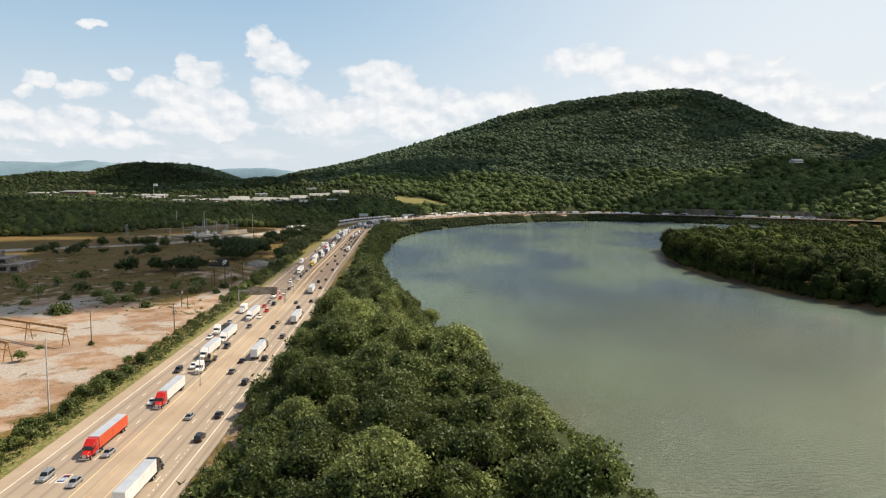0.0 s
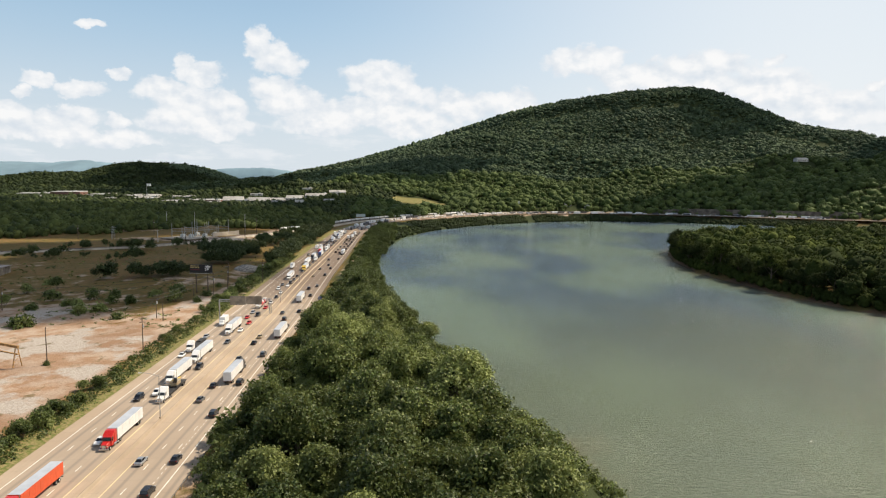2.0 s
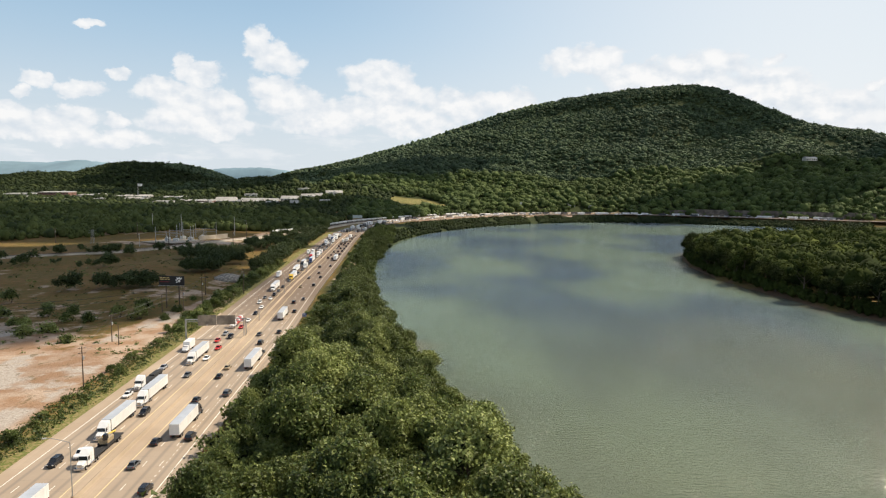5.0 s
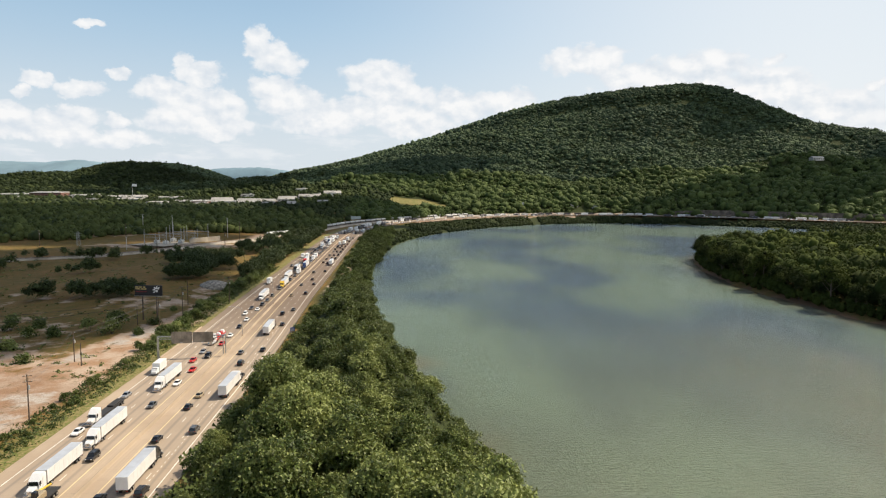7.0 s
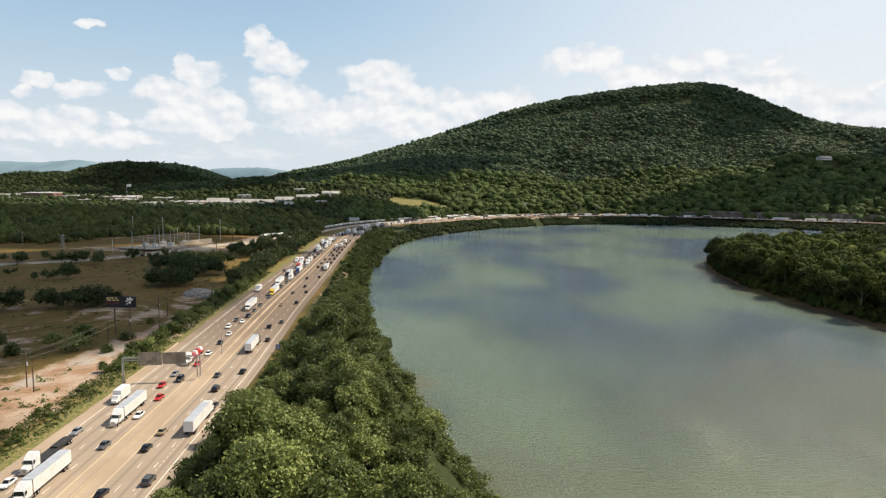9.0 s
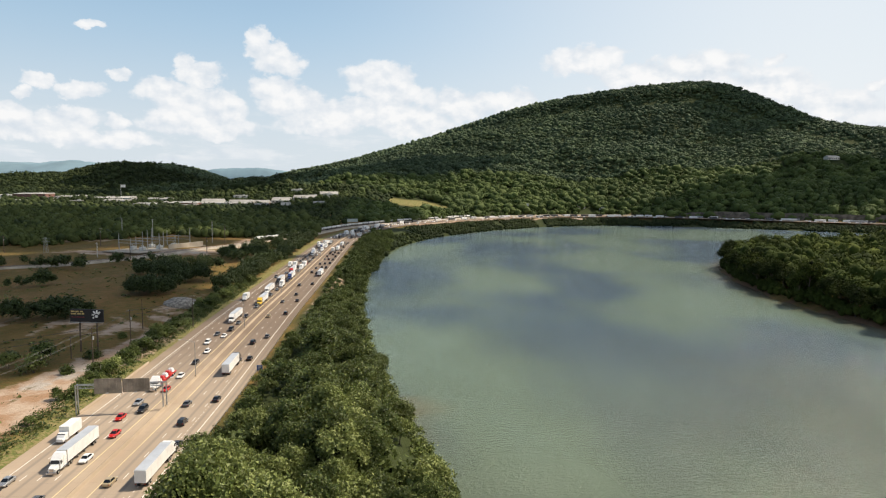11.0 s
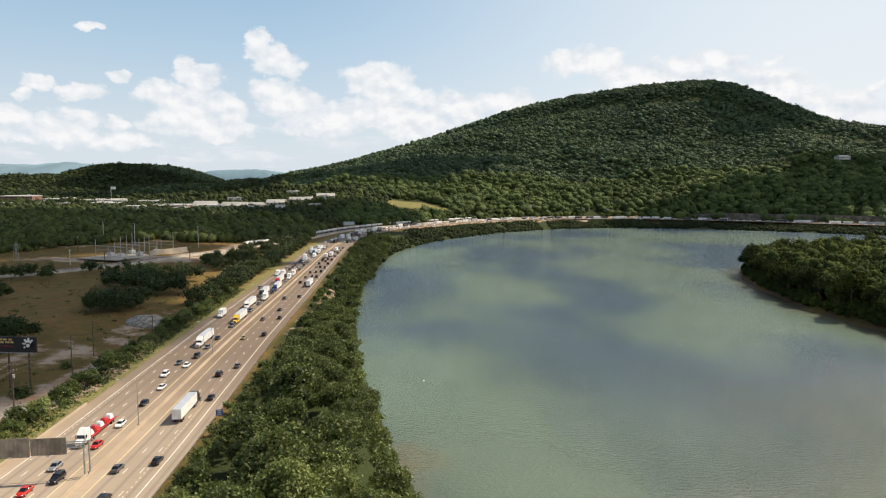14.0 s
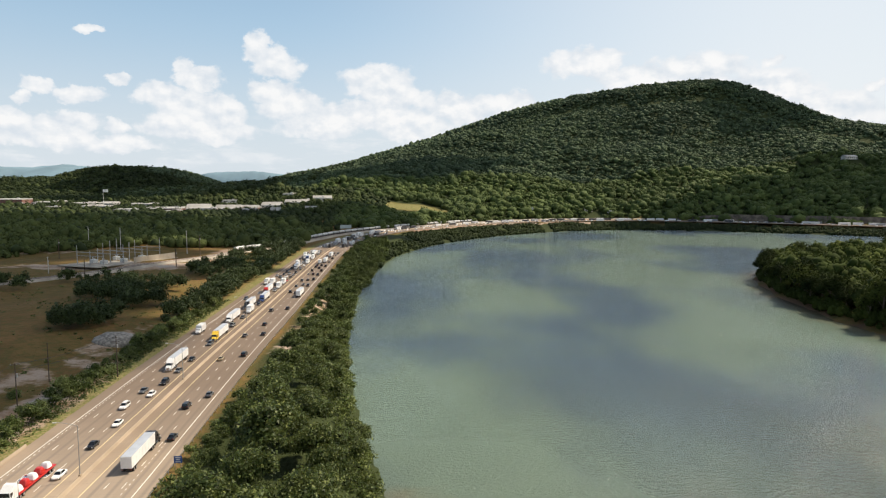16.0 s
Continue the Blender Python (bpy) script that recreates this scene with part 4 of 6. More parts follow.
cumulus(-262, 500, 128, 195, 1)
cumulus(-350, 705, 150, 62, 8)
cumulus(-260, 765, 110, 50, 10)
cumulus(-430, 890, 190, 70, 11)
cumulus(-760, 1120, 330, 170, 2)
cumulus(640, 1540, 220, 110, 14)
cumulus(760, 1600, 160, 110, 16)
cumulus(910, 1600, 330, 200, 3)
cumulus(1200, 1700, 260, 200, 15)
cumulus(825, 2235, 175, 125, 4)
cumulus(-830, 2600, 400, 330, 5)
cumulus(-470, 1900, 570, 250, 7)
cumulus(-195, 1380, 130, 120, 12)
cumulus(-370, 1120, 330, 190, 9)

# far ridges, the blue haze painted into their base colour
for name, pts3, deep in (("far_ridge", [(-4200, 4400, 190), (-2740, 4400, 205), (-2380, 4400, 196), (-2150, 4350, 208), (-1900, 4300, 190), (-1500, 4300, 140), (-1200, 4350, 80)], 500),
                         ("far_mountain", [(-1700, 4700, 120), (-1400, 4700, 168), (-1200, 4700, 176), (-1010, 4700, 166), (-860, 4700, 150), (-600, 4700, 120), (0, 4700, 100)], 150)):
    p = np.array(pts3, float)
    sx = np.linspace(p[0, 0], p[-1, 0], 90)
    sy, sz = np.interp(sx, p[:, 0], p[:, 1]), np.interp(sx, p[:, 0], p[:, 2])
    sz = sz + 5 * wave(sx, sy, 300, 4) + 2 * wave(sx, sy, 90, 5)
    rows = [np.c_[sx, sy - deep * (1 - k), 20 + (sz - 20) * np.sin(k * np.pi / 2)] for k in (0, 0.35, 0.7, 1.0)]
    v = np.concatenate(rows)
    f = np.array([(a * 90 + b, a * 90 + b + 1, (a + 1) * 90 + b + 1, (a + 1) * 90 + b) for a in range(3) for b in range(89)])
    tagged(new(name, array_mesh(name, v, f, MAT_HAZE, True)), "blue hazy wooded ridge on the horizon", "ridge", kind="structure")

# ---------------------------------------------------------------- highway furniture
dash = Build().box((0, 0, 0), (0.17, 3.05, 0.02)).mesh("lane_dash", MAT_PAINT)
LANES_L, LANES_R = (-5.5, -9.25, -13.0, -16.8), (5.5, 9.25, 13.05)
seams = [(a + b) / 2 for L in (LANES_L, LANES_R) for a, b in zip(L, L[1:])]
rest = Build()
for off in seams:
    for s in np.arange(330, 1500, 12.2):
        px, py, h = along(s, off)
        if py < 560 and px < 0:
            ob = new("lane_dash", dash)
            ob.matrix_basis = pose(px, py, 0.14, 0, 0, h)
            ob.parent = road
        else:
            rest.box((px, py, 0.14), (0.17, 3.05, 0.02), turn=radians(h))
part("far_lane_dashes", rest, MAT_PAINT, road)
# dotted lines of the merging lanes
dots = Build()
for off, y0, y1 in ((-16.8 - 1.0, 370, 600), (12.2, 120, 420)):
    for yy in np.arange(y0, y1, 2.4):
        px, py, h = on_road(yy, off)
        dots.box((px, py, 0.142), (0.15, 0.9, 0.02), turn=radians(h))
part("dotted_line", dots, MAT_PAINT, road)
# ribbed left verge barrier from the gantry onward
i0, i1 = 139, 154
part("verge_barrier", ribbon("verge_barrier", [L_EDGE - 0.1, L_EDGE - 0.05, L_EDGE + 0.2, L_EDGE + 0.25], [0.0, 0.85, 0.85, 0.0], MAT_BARRIER, i0, i1), MAT_BARRIER, road, "pale concrete verge barrier")

rail_mesh = ribbon("guard_rail", [R_EDGE + 0.5, R_EDGE + 0.44, R_EDGE + 0.5, R_EDGE + 0.44, R_EDGE + 0.5], [0.45, 0.52, 0.6, 0.68, 0.76], MAT_STEEL, 75, 330)
guard = tagged(new("guard_rail", rail_mesh), "galvanised steel guard rail on posts", "guard rail", kind="structure")
post = Build().box((0, 0, 0.35), (0.14, 0.2, 0.8)).mesh("post", MAT_STEEL)
for s in np.arange(320, 1100, 4.0):
    px, py, h = along(s, R_EDGE + 0.62)
    ob = new("post", post)
    ob.matrix_basis = pose(px, py, -0.1, 0, 0, h)
    ob.parent = guard


def lamp_post(y, off, arm):
    px, py, h = on_road(y, off)
    t = thing("street_lamp", "grey steel motorway lamp with a long outreach arm", "street lamp", pose(px, py, 1.05, 0, 0, h), "motorway lamps")
    part("base", Build().box((0, 0, 0.15), (0.5, 0.7, 0.5), 0.05), MAT_BARRIER, t)
    part("pole", Build().tube((0, 0, 0.3), (0, 0, 11.6), 0.13, 0.08, 10), MAT_STEEL, t)
    b = Build()
    prev = Vector((0, 0, 11.5))
    for k in range(1, 6):
        q = Vector((arm * k / 5, 0, 11.5 + 1.0 * math.sin(k / 5 * math.pi / 2)))
        b.tube(prev, q, 0.06, 0.055, 6)
        prev = q
    part("arm", b, MAT_STEEL, t)
    part("lamp_head", Build().box((arm + math.copysign(0.35, arm), 0, 12.48), (0.9, 0.36, 0.2), 0.06), MAT_SIGN_GREY, t)
    return t


MAT_SIGN_GREY = plain("light_grey_cast_metal", (0.6, 0.6, 0.58), 0.5, 0.3)
MAT_PANEL_BACK = plain("weathered_sign_back", (0.3, 0.255, 0.2), 0.7, 0.0, scale=0.3, vary=0.2)
MAT_WOODPOLE = plain("creosoted_wood", (0.12, 0.085, 0.06), 0.9, scale=1.5, vary=0.2)
MAT_WHITEPOLE = plain("bleached_grey_wood", (0.55, 0.52, 0.48), 0.85, scale=1.2, vary=0.12)
MAT_RUST = plain("rusty_steel", (0.42, 0.25, 0.1), 0.85, 0.1, scale=0.8, vary=0.25)
MAT_BLACK = plain("black_vinyl", (0.012, 0.012, 0.014), 0.5)
MAT_GOLD = plain("gold_print", (0.55, 0.42, 0.16), 0.6)
MAT_WHITE = plain("white_print", (0.75, 0.75, 0.73), 0.6)
MAT_WIRE = plain("dark_cable", (0.06, 0.06, 0.06), 0.6)
for yy in (209, 390, 468, 566, 662, 770):
    lamp_post(yy, 0.0, -4.6)

# sign gantry over the oncoming carriageway, its boards seen from behind
gx0, gy0, gh = on_road(357, L_EDGE - 0.9)
gx1, gy1, _ = on_road(359, 0.0)
gantry = thing("sign_gantry", "grey tubular steel gantry carrying brown-backed sign boards", "sign gantry", pose(gx0, gy0, -0.3, 0, 0, math.degrees(math.atan2(gy1 - gy0, gx1 - gx0))))
span = math.hypot(gx1 - gx0, gy1 - gy0)
for px, py in ((0, -0.7), (0, 0.9), (span - 0.2, -0.5), (span + 0.5, 0.7)):
    part("post", Build().tube((px, py, 0.0 if px == 0 else 1.3), (px, py, 8.6), 0.2, 0.17, 10), MAT_STEEL, gantry)
for pz, py in ((8.4, -0.5), (7.6, -0.5), (8.4, 0.7)):
    part("beam", Build().tube((-0.2, py, pz), (span + 0.3, py, pz), 0.13, n=8), MAT_STEEL, gantry)
b = Build()
for k in range(12):
    a0 = span * k / 12
    b.tube((a0, -0.5, 7.6 if k % 2 else 8.4), (a0 + span / 12, -0.5, 8.4 if k % 2 else 7.6), 0.05, n=5)
part("lattice", b, MAT_STEEL, gantry)
for px, wd, ht in ((span * 0.37, span * 0.312, 4.4), (span * 0.69, span * 0.312, 3.9)):
    board = part("sign_board", Build().box((px, -0.8, 8.1), (wd, 0.12, ht), 0.0), MAT_PANEL_BACK, gantry, "dark weathered back of a sign board")
    for k in range(8):
        part("stiffener", Build().box((px - wd / 2 + wd * (k + 0.5) / 8, -0.9, 8.1), (0.1, 0.1, ht)), MAT_PANEL_BACK, board)
    part("walkway_light", Build().box((px, -1.6, 6.3), (0.9, 0.25, 0.2), 0.04), MAT_SIGN_GREY, gantry)

# ---------------------------------------------------------------- vehicles
MAT_GLASS = plain("tinted_glass", (0.012, 0.015, 0.018), 0.08, spec=0.7)
MAT_TYRE = plain("tyre_rubber", (0.02, 0.02, 0.02), 0.85)
MAT_RIM = plain("wheel_alloy", (0.5, 0.5, 0.5), 0.35, 0.8)
MAT_LAMP = plain("clear_lamp_lens", (0.7, 0.7, 0.66), 0.15)
MAT_TAIL = plain("red_lamp_lens", (0.35, 0.015, 0.01), 0.2)
MAT_CHROME = plain("bright_metal", (0.65, 0.65, 0.66), 0.2, 1.0)
MAT_TRAILER = plain("white_trailer_panel", (0.78, 0.78, 0.77), 0.45, scale=0.25, vary=0.06)
MAT_TRAILER_GREY = plain("grey_trailer_roof", (0.55, 0.58, 0.62), 0.45, 0.3, scale=0.25, vary=0.06)
MAT_DARKFRAME = plain("dark_chassis", (0.03, 0.03, 0.03), 0.7)
PAINTS = {n: plain(n + "_car_paint", c, 0.3, m, vary=0.03, spec=0.6) for n, c, m in (
    ("white", (0.78, 0.78, 0.77), 0.0), ("black", (0.015, 0.015, 0.017), 0.1), ("silver", (0.42, 0.43, 0.44), 0.6), ("grey", (0.12, 0.125, 0.13), 0.4),
    ("red", (0.5, 0.02, 0.015), 0.0), ("blue", (0.035, 0.07, 0.2), 0.2), ("tan", (0.4, 0.32, 0.2), 0.2), ("yellow", (0.75, 0.5, 0.05), 0.0), ("orange", (0.65, 0.09, 0.03), 0.0), ("maroon", (0.2, 0.015, 0.02), 0.1))}


def wheel(parent, x, y, r, w, tyre_name="wheel"):
    k = 1 if x > 0 else -1
    t = part(tyre_name, Build().sweep([[(x + dx, y + rr * math.cos(a), r + rr * math.sin(a)) for a in (2 * math.pi * i / 14 for i in range(14))]
                                  for dx, rr in ((-w / 2, r * 0.8), (-w / 2 + 0.04, r), (w / 2 - 0.04, r), (w / 2, r * 0.8))]), MAT_TYRE, parent)
    part("rim", Build().tube((x + k * (w / 2 - 0.02), y, r), (x + k * (w / 2 + 0.012), y, r), r * 0.6, r * 0.55, 10), MAT_RIM, t)


def hull(rows):
    """Body skin from rows of y, half width, bottom, top."""
    rings = []
    for y, w, zb, zt in rows:
        rings.append([(-w, y, zb + 0.12), (-w * 0.9, y, zb), (w * 0.9, y, zb), (w, y, zb + 0.12), (w * 1.01, y, (zb + zt) / 2), (w, y, zt - 0.13), (w * 0.86, y, zt), (-w * 0.86, y, zt), (-w, y, zt - 0.13), (-w * 1.01, y, (zb + zt) / 2)])
    return Build().sweep(rings)


def frustum(y0, y1, w0, z0, y2, y3, w1, z1):
    v = [(-w0, y0, z0), (w0, y0, z0), (w0, y1, z0), (-w0, y1, z0), (-w1, y2, z1), (w1, y2, z1), (w1, y3, z1), (-w1, y3, z1)]
    return Build().add(v, [(3, 2, 1, 0), (4, 5, 6, 7), (0, 1, 5, 4), (1, 2, 6, 5), (2, 3, 7, 6), (3, 0, 4, 7)])


def glaze(t, y0, y1, w0, z0, y2, y3, w1, z1, body):
    """The cabin above the belt line, with a pane of its own on each side."""
    part("cabin", frustum(y0, y1, w0, z0, y2, y3, w1, z1), body, t)
    base, top = [Vector(p) for p in ((-w0, y0, z0), (w0, y0, z0), (w0, y1, z0), (-w0, y1, z0))], [Vector(p) for p in ((-w1, y2, z1), (w1, y2, z1), (w1, y3, z1), (-w1, y3, z1))]
    for k, name in enumerate(("rear_window", "side_window", "windscreen", "side_window")):
        q = [base[k], base[(k + 1) % 4], top[(k + 1) % 4], top[k]]
        c = sum(q, Vector()) / 4
        n = (q[1] - q[0]).cross(q[3] - q[0]).normalized()
        o = [c + (p - c) * 0.9 + n * 0.02 for p in q]
        i = [c + (p - c) * 0.94 - n * 0.03 for p in q]
        part(name, Build().add(o + i, [(0, 1, 2, 3), (7, 6, 5, 4), (0, 4, 5, 1), (1, 5, 6, 2), (2, 6, 7, 3), (3, 7, 4, 0)]), MAT_GLASS, t)


def car(kind, paint):
    label = {"sedan": "saloon car", "suv": "tall estate car", "pickup": "pickup truck", "van": "passenger van"}[kind]
    t = thing("car" if kind in ("sedan", "suv") else "pickup_truck" if kind == "pickup" else "van", f"{paint} {label} with dark windows on the motorway", "car", group="motorway traffic")
    body = PAINTS[paint]
    if kind == "sedan":
        part("body", hull([(-2.35, 0.66, 0.4, 0.72), (-2.2, 0.84, 0.27, 0.9), (-1.3, 0.9, 0.22, 0.97), (0.9, 0.9, 0.22, 0.94), (1.95, 0.86, 0.24, 0.8), (2.32, 0.68, 0.36, 0.6)]), body, t, smooth=False)
        glaze(t, -1.7, 1.15, 0.8, 0.9, -1.0, 0.3, 0.6, 1.4, body)
        part("roof", Build().box((0, -0.35, 1.41), (1.24, 1.36, 0.06), 0.03), body, t)
        axles, r, hy, ty, hz = (-1.4, 1.42), 0.33, 2.2, -2.26, 0.62
    elif kind in ("suv", "van"):
        k = 0.25 if kind == "van" else 0.0
        part("body", hull([(-2.4, 0.8, 0.42, 1.0), (-2.3, 0.92, 0.32, 1.12), (1.0, 0.95, 0.3, 1.12), (2.0, 0.9, 0.32, 0.98 + k * 0.3), (2.4, 0.74, 0.42, 0.75)]), body, t)
        glaze(t, -2.3, 1.25, 0.86, 1.05, -2.1, 0.45, 0.7, 1.72 + k, body)
        part("roof", Build().box((0, -0.83, 1.74 + k), (1.46, 2.6, 0.08), 0.04), body, t)
        for sx in (-0.6, 0.6):
            part("roof_rail", Build().tube((sx, -1.9, 1.82 + k), (sx, 0.2, 1.82 + k), 0.025, n=5), MAT_CHROME, t)
        axles, r, hy, ty, hz = (-1.45, 1.5), 0.38, 2.28, -2.38, 0.8
    else:
        part("body", hull([(-0.8, 0.95, 0.42, 1.15), (1.3, 0.96, 0.4, 1.15), (2.3, 0.92, 0.42, 1.08), (2.75, 0.8, 0.5, 0.85)]), body, t)
        glaze(t, -0.8, 1.45, 0.86, 1.1, -0.65, 0.7, 0.72, 1.78, body)
        part("roof", Build().box((0, 0.02, 1.8), (1.5, 1.4, 0.08), 0.04), body, t)
        bed = part("cargo_bed", Build().box((0, -1.85, 0.62), (1.86, 2.1, 0.3)), body, t)
        for sx in (-0.92, 0.92):
            part("bed_side", Build().box((sx, -1.85, 0.95), (0.1, 2.1, 0.5), 0.02), body, bed)
        part("tailgate", Build().box((0, -2.88, 0.95), (1.84, 0.08, 0.5)), body, bed)
        axles, r, hy, ty, hz = (-1.75, 1.75), 0.42, 2.62, -2.92, 0.85
    for ay in axles:
        for sx in (-0.82, 0.82):
            wheel(t, sx, ay, r, 0.24)
    for sx in (-0.6, 0.6):
        part("headlight", Build().box((sx, hy, hz), (0.34, 0.16, 0.14), 0.03), MAT_LAMP, t)
        part("tail_light", Build().box((sx * 1.15, ty, hz + 0.1), (0.26, 0.1, 0.18), 0.02), MAT_TAIL, t)
    return t


def tractor(t, paint, sleeper=True):
    """A bonneted road tractor; its nose is towards +y and its fifth wheel at y = 0."""
    body = PAINTS[paint]
    part("hood", hull([(3.4, 0.85, 0.75, 2.0), (4.6, 0.8, 0.7, 1.9), (5.3, 0.68, 0.75, 1.6)]), body, t)
    part("grille", Build().box((0, 5.33, 1.15), (0.9, 0.08, 0.8)), MAT_CHROME, t)
    part("bumper", Build().box((0, 5.4, 0.6), (2.3, 0.25, 0.4), 0.06), MAT_CHROME, t)
    part("cab", Build().box((0, 2.65, 1.85), (2.2, 1.6, 2.2), 0.1), body, t)
    part("windscreen", frustum(3.4, 3.62, 1.0, 2.05, 3.3, 3.46, 0.9, 2.85), MAT_GLASS, t)
    if sleeper:
        part("sleeper", Build().box((0, 1.3, 2.2), (2.4, 1.5, 2.9), 0.12), body, t)
        part("roof_fairing", frustum(0.6, 3.2, 1.15, 2.95, 0.6, 1.7, 1.1, 3.95), body, t)
    for sx in (-1.12, 1.12):
        part("side_window", Build().box((sx, 2.9, 2.4), (0.04, 0.8, 0.7)), MAT_GLASS, t)
        part("fuel_tank", Build().tube((sx * 0.92, 0.6, 0.75), (sx * 0.92, 2.4, 0.75), 0.32, n=10), MAT_CHROME, t)
        part("mirror", Build().box((sx * 1.16, 3.3, 2.2), (0.12, 0.1, 0.6)), MAT_BLACK, t)
        part("exhaust_stack", Build().tube((sx, 0.45, 1.0), (sx, 0.45, 4.1), 0.09, n=8), MAT_CHROME, t)
        part("headlight", Build().box((sx * 0.68, 5.2, 1.2), (0.4, 0.2, 0.22), 0.03), MAT_LAMP, t)
    part("chassis", Build().box((0, 1.0, 0.75), (0.9, 6.0, 0.3)), MAT_DARKFRAME, t)
    for ay in (-0.65, 0.65):
        for sx in (-0.95, 0.95):
            wheel(t, sx, ay - 0.9, 0.5, 0.55)
    for sx in (-1.0, 1.0):
        wheel(t, sx, 4.3, 0.5, 0.32)


def semi(paint, cargo, side=None, long=16.0, label=""):
    t = thing("semi_truck", label or f"{paint} articulated lorry on the motorway", "truck", group="motorway lorries")
    tractor(t, paint)
    y0 = 0.3
    if cargo == "box":
        tr = part("trailer", Build().box((0, y0 - long / 2, 2.6), (2.55, long, 2.8), 0.04), side or MAT_TRAILER, t)
        part("trailer_roof", Build().box((0, y0 - long / 2, 4.02), (2.5, long - 0.1, 0.05)), MAT_TRAILER_GREY, tr)
        for sx in (-0.63, 0.63):
            part("door", Build().box((sx, y0 - long - 0.02, 2.6), (1.2, 0.05, 2.65), 0.0), side or MAT_TRAILER, tr)
        for k in range(8):
            for sx in (-1.285, 1.285):
                part("side_rib", Build().box((sx, y0 - long * (k + 0.5) / 8, 2.6), (0.03, 0.08, 2.75)), side or MAT_TRAILER, tr)
        part("rear_bumper", Build().box((0, y0 - long - 0.05, 0.62), (2.3, 0.1, 0.14)), MAT_DARKFRAME, tr)
        part("landing_gear", Build().box((0, y0 - 3.0, 0.75), (1.8, 0.2, 0.9)), MAT_DARKFRAME, tr)
        for sx in (-1.0, 1.0):
            part("tail_light", Build().box((sx, y0 - long - 0.06, 0.95), (0.3, 0.06, 0.14)), MAT_TAIL, tr)
    elif cargo == "flat":
        tr = part("flatbed", Build().box((0, y0 - long / 2, 1.2), (2.5, long, 0.25), 0.02), MAT_DARKFRAME, t)
        m = part("machine_body", Build().box((0, y0 - long * 0.55, 2.4), (2.4, 3.6, 1.5), 0.2), PAINTS["tan"], tr, "tan digging machine")
        part("machine_cab", Build().box((-0.6, y0 - long * 0.45, 3.5), (1.0, 1.3, 1.4), 0.1, (0.85, 0.85)), MAT_GLASS, tr)
        part("machine_boom", Build().tube((0.4, y0 - long * 0.5, 3.2), (0.4, y0 - long * 0.95, 2.2), 0.3, 0.2, 6), PAINTS["yellow"], tr)
        for sx in (-1.0, 1.0):
            part("crawler_track", Build().box((sx, y0 - long * 0.55, 1.65), (0.5, 4.2, 0.7), 0.2), MAT_DARKFRAME, tr)
    elif cargo == "cars":
        tr = part("carrier_frame", Build().box((0, y0 - long / 2, 1.1), (2.4, long, 0.3), 0.02), PAINTS["red"], t)
        for k in range(5):
            part("carried_frame", Build().box((0, y0 - 1.5 - k * long / 5.2, 2.0), (2.0, 2.2, 1.2), 0.3, (0.8, 0.7)), PAINTS["red" if k % 2 else "white"], tr)
    else:
        tr = part("flatbed", Build().box((0, y0 - long / 2, 1.15), (2.4, long, 0.22), 0.02), MAT_DARKFRAME, t)
        part("load", Build().box((0, y0 - long * 0.7, 1.5), (1.8, long * 0.4, 0.4), 0.1), MAT_DARKFRAME, tr)
    for ay in (1.6, 2.9):
        for sx in (-0.95, 0.95):
            wheel(tr, sx, y0 - long + ay, 0.5, 0.55)
    return t


def box_truck(paint):
    t = thing("box_truck", f"{paint} delivery lorry with a tall box body", "truck", group="motorway lorries")
    part("cab", hull([(0.9, 1.05, 0.5, 2.4), (2.2, 1.02, 0.5, 2.35), (2.9, 0.95, 0.5, 1.4), (3.3, 0.85, 0.55, 1.25)]), PAINTS[paint], t)
    part("windscreen", frustum(2.2, 2.6, 0.95, 1.5, 2.1, 2.3, 0.9, 2.3), MAT_GLASS, t)
    part("cargo_box", Build().box((0, -2.6, 2.3), (2.5, 6.8, 2.8), 0.05), MAT_TRAILER, t)
    part("chassis", Build().box((0, -1.0, 0.7), (0.9, 8.0, 0.3)), MAT_DARKFRAME, t)
    for sx in (-0.95, 0.95):
        wheel(t, sx, 2.4, 0.45, 0.3)
        wheel(t, sx, -3.8, 0.45, 0.5)
        part("headlight", Build().box((sx * 0.7, 3.25, 0.95), (0.3, 0.12, 0.2), 0.03), MAT_LAMP, t)
    return t


MASTERS = {}


def drive(kind, paint, y, off, **more):
    """Sets a vehicle on the carriageway: left of the median it faces the camera, right of it it drives away."""
    px, py, h = on_road(y, off) if y < 1000 else along(y, off)
    m = pose(px, py, 0.13, 0, 0, h + (180 if off < 0 else 0))
    key = (kind, paint, str(more))
    if key in MASTERS:
        return copy_thing(MASTERS[key], m)
    t = box_truck(paint) if kind == "box_truck" else semi(paint, **more) if kind == "semi" else car(kind, paint)
    MASTERS[key] = t
    t.matrix_basis = m
    return t


A, B2, C2, D = LANES_L          # from the median outwards
P, Q, R = LANES_R
for kind, paint, y, off in (("suv", "silver", 143, C2), ("sedan", "silver", 140, A), ("sedan", "silver", 156, A), ("sedan", "white", 194, B2), ("suv", "black", 228, C2), ("pickup", "white", 233, B2),
                            ("sedan", "white", 279, D), ("suv", "black", 262, A), ("sedan", "white", 322, A), ("sedan", "grey", 300, A), ("pickup", "black", 326, B2), ("sedan", "red", 338, A),
                            ("sedan", "red", 351, B2), ("sedan", "silver", 364, B2), ("suv", "black", 357, A), ("sedan", "red", 377, A), ("sedan", "silver", 310, D), ("sedan", "white", 392, A),
                            ("sedan", "black", 410, A), ("sedan", "white", 426, A), ("suv", "white", 441, B2), ("sedan", "white", 453, A), ("sedan", "grey", 457, B2)):
    drive(kind, paint, y, off)
